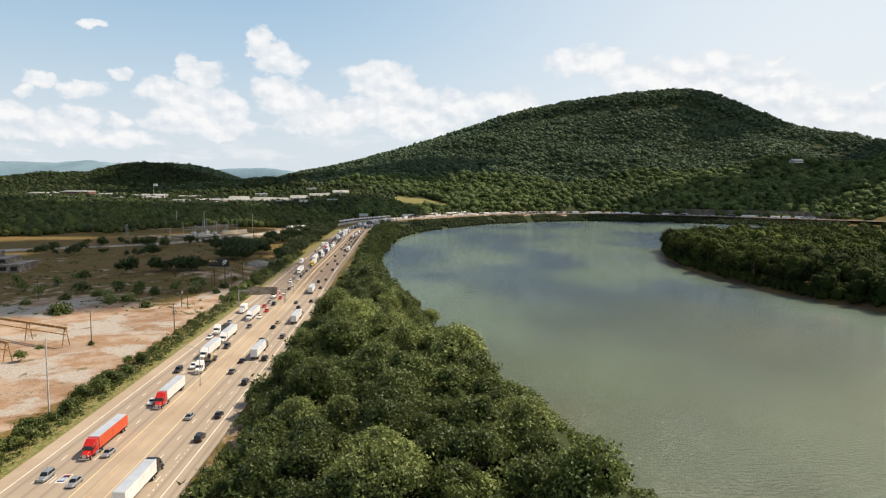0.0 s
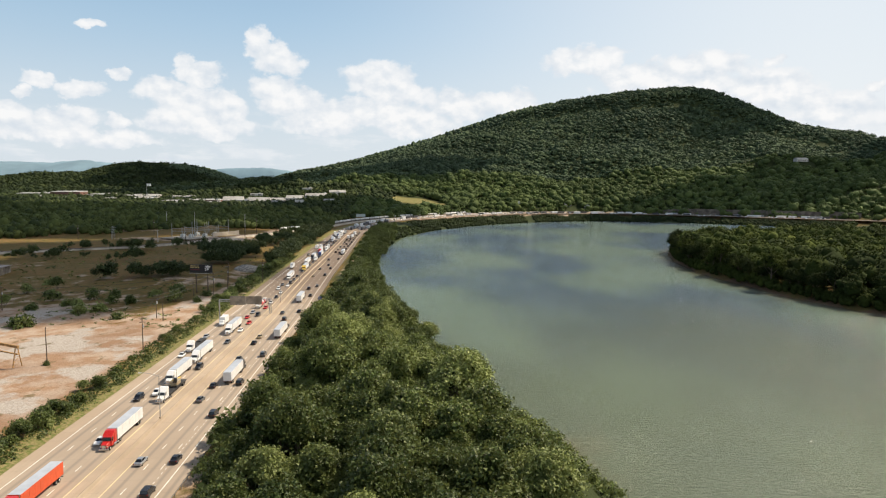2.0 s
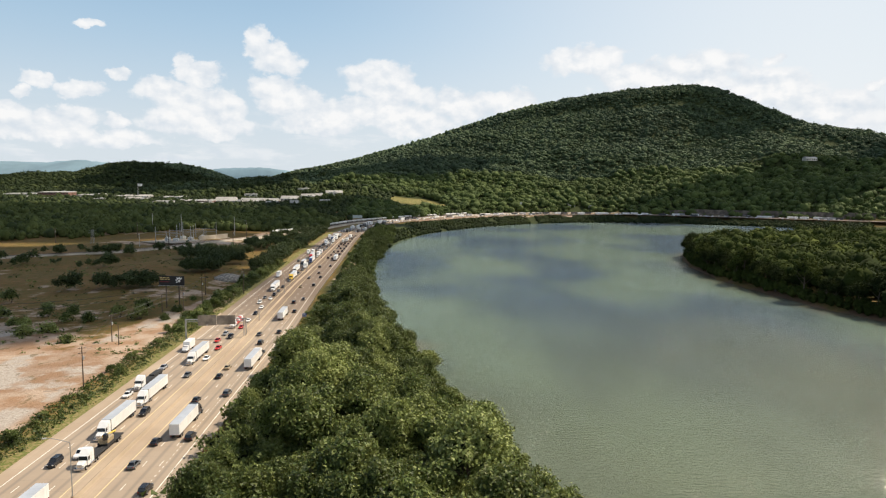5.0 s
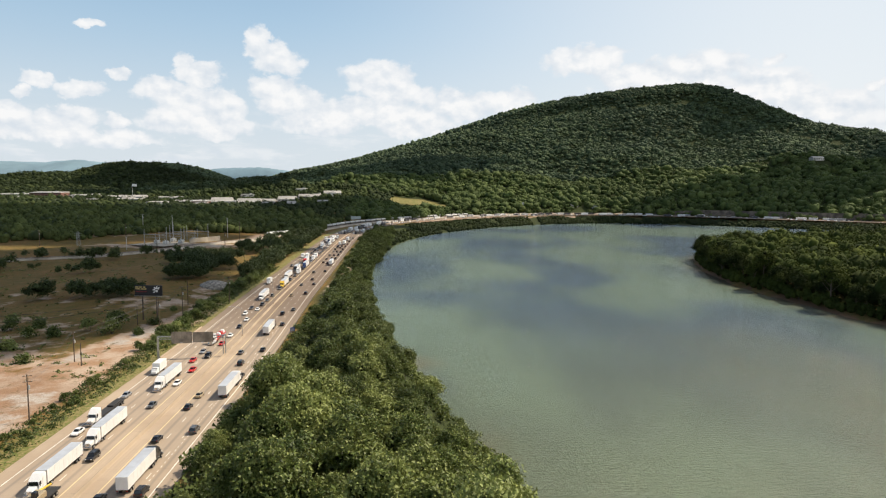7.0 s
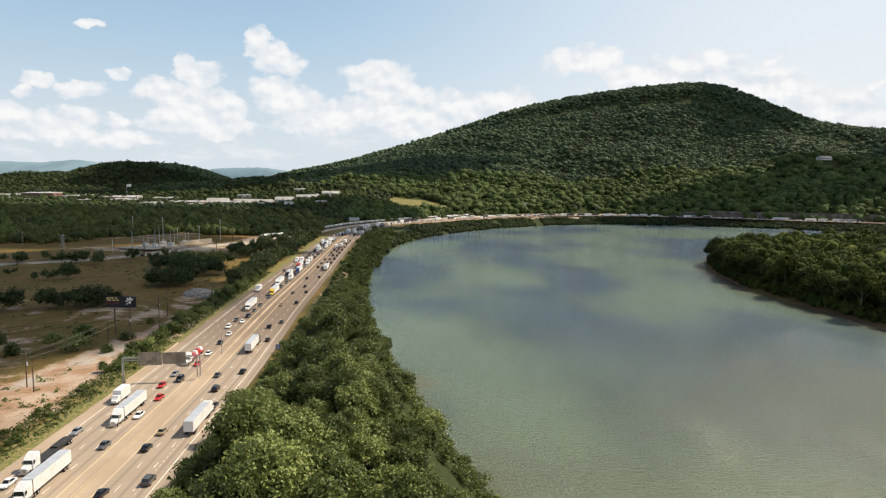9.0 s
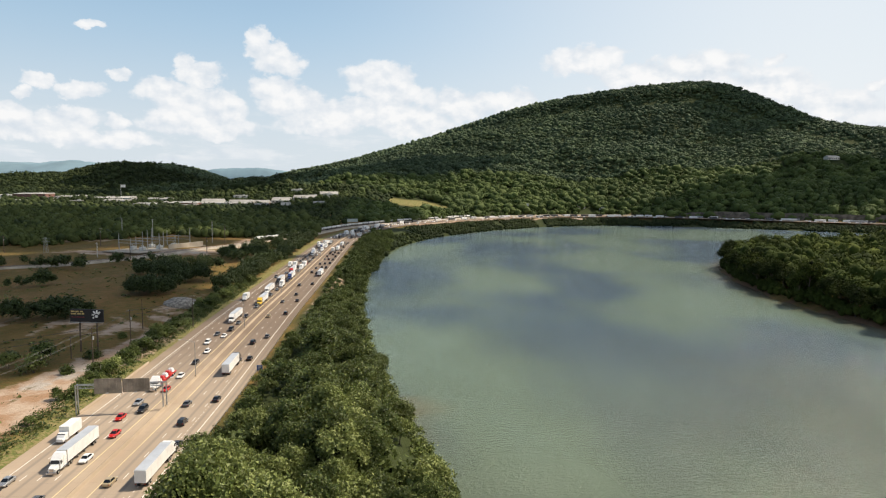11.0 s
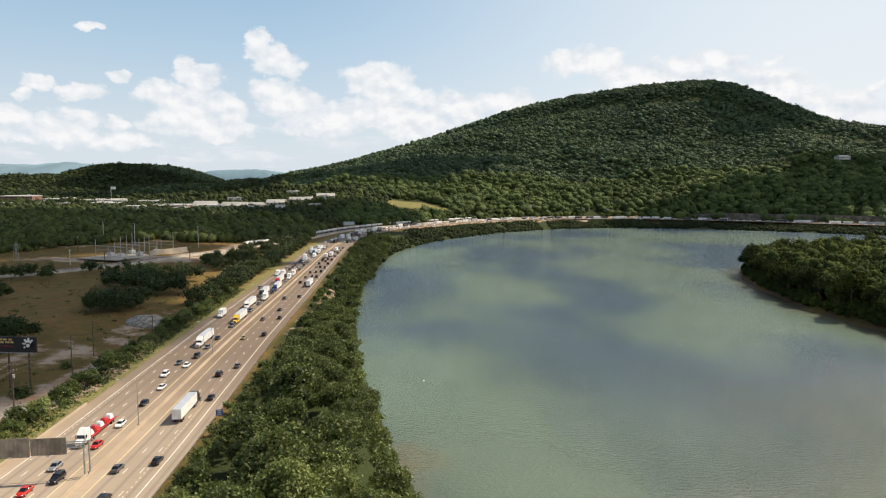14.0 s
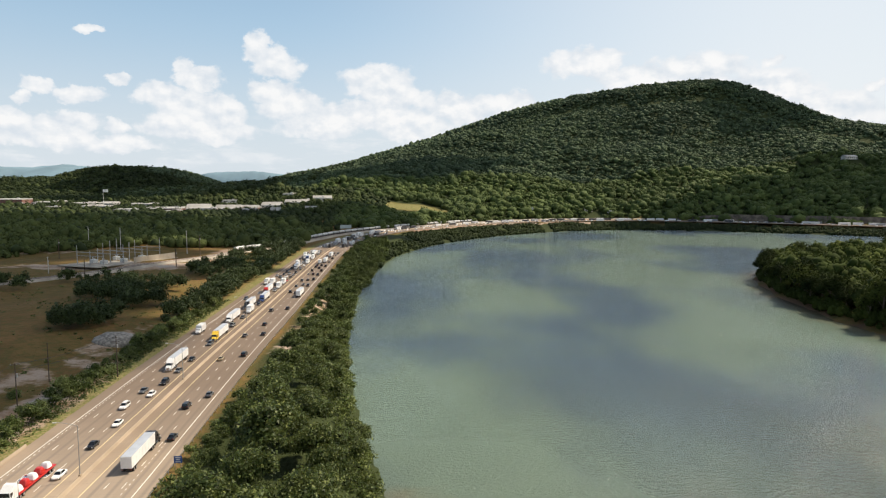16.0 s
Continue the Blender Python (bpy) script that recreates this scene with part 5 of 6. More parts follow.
for kind, paint, y, off in (("suv", "black", 466, A), ("sedan", "grey", 481, A), ("sedan", "black", 497, A), ("suv", "black", 165, R), ("sedan", "silver", 181, P), ("sedan", "black", 182, R), ("suv", "black", 213, R), ("sedan", "grey", 226, P),
                            ("sedan", "black", 240, P), ("suv", "black", 243, R), ("sedan", "black", 273, P), ("suv", "grey", 279, R), ("sedan", "black", 298, P), ("sedan", "tan", 309, P),
                            ("sedan", "black", 330, R), ("suv", "black", 346, Q), ("sedan", "grey", 362, P), ("sedan", "black", 366, R), ("sedan", "black", 414, R), ("suv", "black", 440, Q), ("sedan", "grey", 451, R),
                            ("sedan", "tan", 497, P), ("suv", "black", 503, R), ("sedan", "grey", 538, P), ("sedan", "black", 541, R), ("sedan", "black", 563, Q), ("suv", "grey", 600, P), ("sedan", "black", 606, R)):
    drive(kind, paint, y, off)
ORANGE = plain("orange_trailer_panel", (0.66, 0.1, 0.035), 0.45, scale=0.25, vary=0.08)
drive("semi", "red", 157.5, B2, cargo="box", side=ORANGE, label="red articulated lorry with an orange-red box trailer")
drive("semi", "red", 193.5, A - 0.4, cargo="box", label="red articulated lorry with a white box trailer")
drive("semi", "white", 229, A, cargo="flat", label="white lorry hauling a tan digging machine on a flatbed")
drive("semi", "white", 247, B2, cargo="box", label="white articulated lorry with a long white box trailer")
for y, off in ((319, B2), (486, B2), (273, B2)):
    drive("semi", "white", y, off, cargo="box", label="white articulated lorry with a long white box trailer")
drive("semi", "white", 381, B2 - 0.3, cargo="cars", label="white lorry hauling red and white frames")
drive("semi", "white", 289, D + 0.8, cargo="bare", label="white lorry with an almost empty flatbed")
drive("box_truck", "white", 336, D)
drive("semi", "yellow", 533, A, cargo="box", label="yellow articulated lorry with a white box trailer")
drive("semi", "white", 572, B2, cargo="box", label="white articulated lorry with a long white box trailer")
drive("semi", "black", 610, B2, cargo="box", label="black articulated lorry with a white box trailer")
drive("semi", "blue", 632, A, cargo="box", label="blue articulated lorry with a white box trailer")
drive("semi", "red", 664, B2, cargo="box", label="red articulated lorry with a white box trailer")
for y in (143, 258, 408):
    drive("semi", "black", y, Q, cargo="box", label="black articulated lorry with a white box trailer")
drive("semi", "white", 322, R, cargo="box", label="white articulated lorry with a long white box trailer")
drive("semi", "white", 660, R, cargo="box", label="white articulated lorry with a long white box trailer")
r2 = random.Random(11)
used = {}
for off in LANES_L + LANES_R:
    y = 505.0 if off in (A, D) else 640.0 if off < 0 else 632.0
    while y < 985:
        y += r2.uniform(11, 26) if off < 0 else r2.uniform(18, 42)
        if off == D and r2.random() < 0.75 or any(abs(y - c - 6) < 16 for c in (533, 632)) and off == A or off == B2 and abs(y - 656) < 24 or off == R and abs(y - 652) < 20:
            continue
        pick = r2.random()
        if pick < 0.1 and off in (B2, Q, R):
            drive("semi", r2.choice(("white", "white", "blue")), y + 8, off, cargo="box", label="white articulated lorry with a long white box trailer")
            y += 20
        elif pick < 0.14:
            drive("box_truck", "white", y, off)
        else:
            drive(r2.choice(("sedan", "sedan", "suv", "suv", "pickup")), r2.choice(("white", "black", "silver", "grey", "black", "silver", "red") if off < 0 else ("black", "grey", "black", "silver")), y, off)

# the queue round the far bend, too far to pick apart
m, g = material("far_vehicle_paint")
rnd = g.add("ShaderNodeNewGeometry").outputs["Random Per Island"]
finish(g, g.mix(g.ramp(rnd, 0.5, 0.52, smooth=False), (0.75, 0.75, 0.74), g.mix(g.ramp(rnd, 0.8, 0.82, smooth=False), (0.05, 0.05, 0.055), (0.3, 0.31, 0.33))), 0.4)
b = Build()
for off in LANES_L + LANES_R:
    s = 1195.0
    while s < 2500:
        px, py, h = along(s, off)
        big = r2.random() < (0.22 if off < 0 else 0.08)
        b.box((px, py, 2.2 if big else 0.85), (2.5 if big else 1.9, 15 if big else 4.6, 3.8 if big else 1.4), 0.3, (1.0, 1.0) if big else (0.85, 0.72), radians(h))
        s += r2.uniform(20, 45) if big else r2.uniform(9, 26) if off < 0 else r2.uniform(25, 60)
tagged(new("far_traffic", b.mesh("far_traffic", m)), "queue of distant cars and lorries round the bend", "traffic", kind="stuff")
# ---------------------------------------------------------------- verge and waste ground west of the motorway
def gz(x, y):
    return float(height(np.array([float(x)]), np.array([float(y)]))[0])


def make_shrub(seed, tall, radius, leaves, size=0.26, label="leafy green roadside shrub", name="shrub"):
    t = thing(name, label, "shrub", group="roadside shrubs")
    b = Build()
    r = random.Random(seed)
    for k in range(5):
        a = k * 1.26
        b.tube((0, 0, 0), (math.cos(a) * radius * 0.5, math.sin(a) * radius * 0.5, tall * 0.55), 0.07, 0.02, 5)
    part("stem", b, MAT_BARK, t)
    part("foliage", leaf_crown(seed + 5, radius, tall, leaves, size, 14), MAT_LEAF, t)
    return t


shrubs = [make_shrub(300 + k, tall, rad, n) for k, (tall, rad, n) in enumerate([(3.2, 2.3, 900), (4.4, 2.6, 1100), (2.4, 2.2, 800), (5.6, 2.9, 1300)])]
sx, sy, ss = [], [], []
r3 = random.Random(5)
for y in np.arange(122, 352, 3.6):
    for row in range(2):
        off = L_EDGE - 7.5 - 3.0 * row + r3.uniform(-1.2, 1.2)
        if r3.random() < (0.6 if y > 250 else 0.35 if row == 0 else 0.65):
            continue
        px, py, _ = on_road(y + r3.uniform(-1.5, 1.5), off)
        sx.append(px), sy.append(py), ss.append((r3.uniform(0.4, 1.25) if y < 250 else r3.uniform(0.3, 0.65)))
for y in np.arange(372, 640, 4.2):
    for row in range(2):
        if r3.random() < 0.2:
            continue
        px, py, _ = on_road(y + r3.uniform(-1.5, 1.5), L_EDGE - 8.5 - 4.0 * row + r3.uniform(-1.5, 1.5))
        sx.append(px), sy.append(py), ss.append(r3.uniform(0.7, 1.35))
for x, y, s in ((-182, 333, 2.4), (-147, 349, 1.5), (-179, 375, 1.2), (-185, 405, 1.4), (-224, 440, 1.6), (-213, 357, 1.3), (-135, 268, 0.6), (-148, 242, 0.9), (-161, 394, 1.6), (-138, 399, 1.7),
                (-150, 404, 1.3), (-126, 398, 1.1), (-131, 452, 0.9), (-122, 470, 0.8), (-118, 508, 1.2), (-200, 372, 1.5), (-170, 392, 1.2), (-240, 460, 1.6), (-152, 262, 0.7), (-196, 424, 1.5), (-216, 415, 1.3), (-240, 400, 1.4), (-262, 430, 1.6), (-172, 362, 1.7), (-166, 370, 1.9), (-190, 385, 1.5), (-176, 412, 1.6), (-158, 418, 1.4), (-142, 412, 1.7), (-204, 398, 1.6), (-232, 422, 1.5), (-128, 420, 1.4), (-222, 386, 1.3)):
    sx.append(x), sy.append(y), ss.append(s)
plant([shrubs[r3.randrange(4)] for _ in sx], sx, sy, ss, [r3.uniform(0, 360) for _ in sx], 0.2)

# weeds along the verge
vx, vy = [], []
for y in np.arange(120, 640, 1.0):
    for _ in range(5):
        px, py, _h = on_road(y + rng.uniform(-0.5, 0.5), L_EDGE - rng.uniform(3.0, 13.0))
        vx.append(px), vy.append(py)
vx, vy = np.array(vx), np.array(vy)
leafy_woods("verge_weeds", vx, vy, rng.uniform(0.5, 1.3, len(vx)), 1.0, 1.1, 36, 0.32, "tall green weeds along the verge", seed=41, lobes=3)

# tussocks and low brush over the dry slope
tx, ty = rng.uniform(-340, -112, 1700), 330 + 420 * rng.uniform(0, 1, 1700) ** 1.3
ok = (seg_dist(tx, ty, ROAD)[0] > 30) & (wave(tx, ty, 50, 21) > -0.15)
leafy_woods("slope_brush", tx[ok], ty[ok], rng.uniform(0.4, 1.5, int(ok.sum())), 0.9, 1.0, 34, 0.3, "low dry brush scattered over the grass slope", seed=47, lobes=3)

# dark copses on the grass slope
cx, cy = [], []
for x0, y0, rx, ry, n in ((-180, 482, 20, 10, 36), (-214, 478, 6, 5, 6), (-158, 552, 14, 17, 38), (-182, 655, 26, 48, 100), (-160, 612, 12, 16, 24), (-127, 632, 6, 70, 64), (-133, 740, 9, 80, 76), (-165, 780, 24, 50, 56), (-250, 590, 16, 12, 12), (-165, 860, 20, 50, 44),
                          (-300, 690, 60, 12, 24), (-330, 620, 40, 20, 20), (-136, 860, 10, 80, 60), (-152, 950, 18, 60, 50), (-235, 715, 30, 8, 16)):
    for _ in range(n):
        a, q = rng.uniform(0, 2 * np.pi), np.sqrt(rng.uniform())
        cx.append(x0 + rx * q * np.cos(a)), cy.append(y0 + ry * q * np.sin(a))
cx, cy = np.array(cx), np.array(cy)
ok = seg_dist(cx, cy, ROAD)[0] > 27
leafy_woods("hillside_copse", cx[ok], cy[ok], rng.uniform(0.5, 1.2, int(ok.sum())), 9.5, 4.0, 420, 0.55, "dark green copse on the dry grass slope", seed=43, mat=MAT_CEDAR)


def utility_pole(x, y, tall, arms=1, mat=None, tilt=0.0, turn=20, label="brown wooden utility pole with a crossarm", thick=1.0):
    mat = mat or MAT_WOODPOLE
    t = thing("utility_pole", label, "utility pole", pose(x, y, gz(x, y) - 0.3, 0, tilt, turn), "utility poles")
    part("shaft", Build().tube((0, 0, 0), (0, 0, tall), thick * (0.21 if y < 700 else 0.36), thick * (0.14 if y < 700 else 0.26), 9), mat, t)
    for k in range(arms):
        z = tall - 0.5 - 1.6 * k
        arm = part("crossarm", Build().box((0, 0.16, z), (2.4, 0.12, 0.14)), mat, t)
        for ix in (-1.05, -0.4, 0.4, 1.05):
            part("insulator", Build().tube((ix, 0.16, z + 0.06), (ix, 0.16, z + 0.3), 0.06, 0.04, 7), MAT_SIGN_GREY, arm)
    if arms:
        part("transformer", Build().tube((0.35, 0, tall - 4.2), (0.35, 0, tall - 3.1), 0.28, n=10), MAT_SIGN_GREY, t)
    return Vector((x, y, gz(x, y) - 0.3 + tall))


def wire(a, b, sag=1.2, name="overhead_wire"):
    bl = Build()
    rings = []
    for k in range(9):
        u = k / 8
        p = a.lerp(b, u) - Vector((0, 0, sag * 4 * u * (1 - u)))
        rings.append([p + Vector(o) for o in ((0.03, 0, 0), (0, 0, 0.03), (-0.03, 0, 0), (0, 0, -0.03))])
    bl.sweep(rings)
    tagged(new(name, bl.mesh(name, MAT_WIRE)), "thin dark overhead wire strung between poles", "wire", "overhead wires")


utility_pole(-107, 187, 21.5, 0, MAT_WHITEPOLE, 0.0, label="tall bleached grey wooden pole on the bare lot", thick=1.35)
tops = [utility_pole(-110, 289, 13.5, 2), utility_pole(-129, 350, 11.5, 1), utility_pole(-117, 398, 16.5, 2), utility_pole(-121, 437, 15.5, 1), utility_pole(-109.5, 476, 15.0, 2, turn=10)]
utility_pole(-124, 345, 8.5, 0, label="short dark wooden pole stump")
utility_pole(-135, 268, 14.0, 0, label="thin brown wooden pole on the bare lot")
utility_pole(-130, 470, 14.0, 0, label="thin brown wooden pole on the grass slope")
utility_pole(-135, 418, 9.0, 0, label="short dark wooden pole")
far_end = Vector((-215, 372, 12))
for k in range(4):
    o = Vector((-0.9 + 0.6 * k, 0.1, -0.3 - (0.0 if k < 2 else 1.6)))
    for a, b in zip(tops, tops[1:]):
        if (a - b).length < 75:
            wire(a + o, b + o)
    wire(tops[2] + o, far_end + o * 2, 2.5)
utility_pole(-215, 372, 12.5, 1)

# billboard
bb = thing("billboard", "black roadside billboard with gold lettering bars and white emblem", "billboard", pose(-133.5, 428, gz(-133.5, 428) - 0.2, 0, 0, -6))
for px in (-3.4, 3.6):
    part("mast", Build().tube((px, 0.5, 0), (px, 0.5, 12.6), 0.36, 0.32, 12), MAT_WOODPOLE, bb)
board = part("panel", Build().box((0, 0, 14.8), (13.6, 0.5, 4.9), 0.04), MAT_BLACK, bb)
part("catwalk", Build().box((0, -0.7, 12.2), (13.6, 0.9, 0.12)), MAT_STEEL, bb)
part("truss", Build().tube((-6.5, 0.6, 12.5), (6.5, 0.6, 12.5), 0.2, n=8), MAT_RUST, bb)
for x, z, w in ((-5.6, 16.4, 1.5), (-3.8, 16.4, 1.3), (-2.0, 16.4, 1.2), (-5.3, 15.5, 2.1), (-3.0, 15.5, 1.4), (-1.4, 15.5, 1.0)):
    part("lettering_bar", Build().box((x, -0.27, z), (w, 0.03, 0.55)), MAT_GOLD, board)
part("lower_bar", Build().box((-3.6, -0.27, 14.2), (5.5, 0.03, 0.3)), PAINTS["maroon"], board)
b = Build()
for k in range(5):
    a = math.pi * 0.25 + k * 0.75
    b.tube((4.2, -0.28, 15.0), (4.2 + 2.0 * math.cos(a), -0.28, 15.0 + 2.0 * math.sin(a)), 0.5, 0.3, 6)
part("emblem", b, MAT_WHITE, board)
part("emblem_ring", Build().tube((4.4, -0.75, 14.7), (4.4, -0.85, 14.7), 1.0, n=20), MAT_BLACK, board)
part("emblem_hub", Build().tube((4.4, -0.85, 14.7), (4.4, -0.9, 14.7), 0.62, n=20), MAT_WHITE, board)

# idle portal crane frames in the yard


def portal(x0, y0, x1, y1, tall, label):
    L = math.hypot(x1 - x0, y1 - y0)
    t = thing("portal_crane", label, "crane", pose(x0, y0, gz(x0, y0) - 0.2, 0, 0, math.degrees(math.atan2(y1 - y0, x1 - x0))), "yard cranes")
    for dz, h in ((0, 0.9), (-2.6, 0.35)):
        part("girder", Build().box((L / 2, 0, tall + dz), (L + 2, 0.7, h), 0.04), MAT_RUST, t)
    for k in range(4):
        px = L * k / 3
        for s in (-1, 1):
            leg = part("leg", Build().tube((px, s * 1.6, 0), (px, s * 0.4, tall - 0.4), 0.2, 0.17, 6), MAT_RUST, t)
        br = Build()
        for j in range(4):
            z0, z1 = tall * j / 4, tall * (j + 1) / 4
            w0, w1 = 1.6 - 1.2 * j / 4, 1.6 - 1.2 * (j + 1) / 4
            br.tube((px, -w0, z0), (px, w1, z1), 0.06, n=4).tube((px, -w1, z1), (px, w1, z1), 0.06, n=4)
        part("bracing", br, MAT_RUST, t)
    return t


portal(-205, 296, -143, 264, 7.2, "rusty steel portal crane frame in the yard")
portal(-205, 268, -151, 240, 7.0, "rusty steel portal crane frame standing idle")

# derelict works building with stepped roofs
MAT_SHEET = plain("weathered_roof_sheet", (0.34, 0.29, 0.26), 0.8, scale=0.15, vary=0.22)
MAT_WALL = plain("stained_wall", (0.3, 0.25, 0.2), 0.9, scale=0.2, vary=0.25)
# near-black panel colour that paints the unlit inside of the wall openings
MAT_OPENING_SHADE = plain("painted_opening_shade", (0.02, 0.02, 0.02), 0.9)
works = thing("works_building", "derelict brown works building with three stepped roofs", "building", pose(-322, 500, gz(-322, 500) - 0.5, 0, 0, 8))
for k, (x, w, z, h) in enumerate(((0, 50, 0, 5.5), (-4, 40, 5.5, 4.5), (-8, 28, 10.0, 4.0))):
    wl = part("wall", Build().box((x, 0, z + h / 2), (w, 30 - 7 * k, h)), MAT_WALL, works)
    part("roof", Build().box((x, 0, z + h + 0.2), (w + 2.5, 33 - 7 * k, 0.4), 0.1, (1.0, 0.92)), MAT_SHEET, works)
    for j in range(7 - k):
        part("window", Build().box((x - w / 2 + w * (j + 0.5) / (7 - k), -(30 - 7 * k) / 2 - 0.03, z + h * 0.5), (w / (7 - k) * 0.62, 0.12, h * 0.5)), MAT_OPENING_SHADE, wl)

# gravel heap by the track
gv, gf = ICO2
r = np.random.RandomState(2)
hv = gv * (1 + r.uniform(-0.06, 0.06, (len(gv), 1))) * (10.5, 8.0, 5.0) + (0, 0, -0.4)
MAT_GRAVEL = plain("grey_gravel", (0.33, 0.3, 0.26), 0.95, scale=0.7, vary=0.25)
heap = new("gravel_heap", array_mesh("gravel_heap", hv, gf, MAT_GRAVEL, True))
heap.matrix_basis = pose(-133, 526, gz(-133, 526))
tagged(heap, "grey gravel heap beside the dirt track", "gravel heap", kind="stuff")

# ---------------------------------------------------------------- railway, train, yard road
MAT_BALLAST = plain("pale_ballast", (0.4, 0.35, 0.28), 0.95, scale=0.08, vary=0.15)
MAT_RAIL = plain("worn_rail_steel", (0.16, 0.12, 0.1), 0.5, 0.6)
TRACK = smooth_line([(-420, 640), (-330, 690), (-271, 735), (-225, 815), (-194, 890), (-168, 975), (-152, 1060), (-136, 1150), (-108, 1235), (-62, 1330), (5, 1425), (100, 1522), (220, 1590), (345, 1612), (460, 1590), (590, 1515)], 6.0)
TD = np.gradient(TRACK, axis=0)
TD /= np.linalg.norm(TD, axis=1)[:, None]
TR = np.stack([TD[:, 1], -TD[:, 0]], 1)
TZ = height(TRACK[:, 0], TRACK[:, 1]) + 1.0
TZ = np.convolve(np.r_[[TZ[0]] * 6, TZ, [TZ[-1]] * 6], np.ones(13) / 13, "valid") + 0.5


def track_ribbon(name, offs, dz, mat):
    k, n = len(offs), len(TRACK)
    v = np.concatenate([np.c_[TRACK + TR * o, TZ + z][:, None] for o, z in zip(offs, dz)], 1).reshape(-1, 3)
    f = np.array([(a * k + b, a * k + b + 1, (a + 1) * k + b + 1, (a + 1) * k + b) for a in range(n - 1) for b in range(k - 1)])
    return array_mesh(name, v, f, mat)


bed = tagged(new("railway", track_ribbon("railway", [-9, -6, 6, 9], [-2.5, 0, 0, -2.5], MAT_BALLAST)), "pale ballast bed with two railway tracks", "railway", kind="structure")
for c in (-3.0, 2.2):
    for o in (-0.72, 0.72):
        part("rail", track_ribbon("rail", [c + o - 0.07, c + o - 0.07, c + o + 0.07, c + o + 0.07], [0.0, 0.2, 0.2, 0.0], MAT_RAIL), MAT_RAIL, bed)
sl = Build().box((0, 0, 0.03), (2.5, 0.25, 0.12)).mesh("sleeper", MAT_WOODPOLE)
for c in (-3.0, 2.2):
    for i in range(8, 75):
        ob = new("sleeper", sl)
        ob.matrix_basis = pose(TRACK[i][0] + TR[i][0] * c, TRACK[i][1] + TR[i][1] * c, TZ[i], 0, 0, math.degrees(math.atan2(-TD[i][0], TD[i][1])))
        ob.parent = bed
MAT_TANK = plain("pale_tank_paint", (0.66, 0.66, 0.64), 0.45, scale=0.3, vary=0.1, by_object=0.5)


def tank_wagon():
    t = thing("tank_wagon", "pale grey railway tank wagon in a long goods train", "railway wagon", group="goods train")
    rings = [[(rr * math.cos(a), y, 2.6 + rr * math.sin(a)) for a in (2 * math.pi * i / 14 for i in range(14))] for y, rr in ((-8.2, 0.7), (-7.8, 1.3), (-7.0, 1.55), (7.0, 1.55), (7.8, 1.3), (8.2, 0.7))]
    part("tank", Build().sweep(rings), MAT_TANK, t)
    part("dome", Build().tube((0, 0, 4.0), (0, 0, 4.6), 0.55, 0.5, 10), MAT_TANK, t)
    part("underframe", Build().box((0, 0, 0.95), (2.2, 17.0, 0.35)), MAT_DARKFRAME, t)
    for y in (-6.0, 6.0):
        bg = part("bogie", Build().box((0, y, 0.5), (2.0, 2.6, 0.5), 0.05), MAT_DARKFRAME, t)
        for dy in (-0.85, 0.85):
            part("wheelset", Build().tube((-0.8, y + dy, 0.45), (0.8, y + dy, 0.45), 0.45, n=10), MAT_RAIL, bg)
    return t


wagon = tank_wagon()
i, first = 63.0, True
while i < 175:
    k = int(i)
    u = i - k
    p = TRACK[k] * (1 - u) + TRACK[k + 1] * u + TR[k] * -3.0
    mm = pose(p[0], p[1], TZ[k] + 0.2, 0, 0, math.degrees(math.atan2(-TD[k][0], TD[k][1])))
    if first:
        wagon.matrix_basis, first = mm, False
    else:
        copy_thing(wagon, mm)
    i += 18.4 / 6.0

# ---------------------------------------------------------------- substation
MAT_GALV = plain("dull_galvanised_steel", (0.4, 0.4, 0.39), 0.6, 0.4)
sub = thing("substation", "fenced electricity substation with grey steel masts and pale transformers", "substation", pose(-268, 832, gz(-268, 832) - 0.3, 0, 0, -24))
part("pad", Build().box((0, 0, 0.2), (46, 86, 0.5)), MAT_BALLAST, sub)
for j in range(4):
    for k in range(3):
        px, py = -15 + 15 * k, -30 + 20 * j
        part("mast", Build().tube((px, py, 0.2), (px, py, (16, 12, 19)[(j + k) % 3]), 0.42, 0.26, 6), MAT_GALV, sub)
    part("busbar_beam", Build().box((0, -30 + 20 * j, 10.5), (32, 0.5, 0.5)), MAT_GALV, sub)
    part("busbar_beam", Build().box((0, -30 + 20 * j, 7.5), (32, 0.3, 0.3)), MAT_GALV, sub)
for k, (px, py) in enumerate(((-8, -20), (6, -22), (10, -5), (-10, 5), (4, 20))):
    tr = part("transformer", Build().box((px, py, 2.0), (4.0, 5.0, 3.4), 0.15), MAT_SIGN_GREY, sub)
    for s in (-1, 0, 1):
        part("bushing", Build().tube((px + s * 1.1, py, 3.6), (px + s * 1.3, py, 5.4), 0.16, 0.1, 7), MAT_WHITE, tr)
part("control_wall", Build().box((21.5, 18, 2.6), (0.6, 46, 5.0), 0.05), MAT_BALLAST, sub)
for k, (x, y, h) in enumerate(((-215, 880, 21), (-236, 905, 23), (-330, 850, 18), (-300, 905, 22), (-208, 800, 15), (-352, 948, 21), (-395, 800, 16), (-290, 760, 13), (-255, 745, 13))):
    utility_pole(x, y, h, 1, MAT_WHITEPOLE if k % 2 else None, label="tall grey transmission pole by the substation")
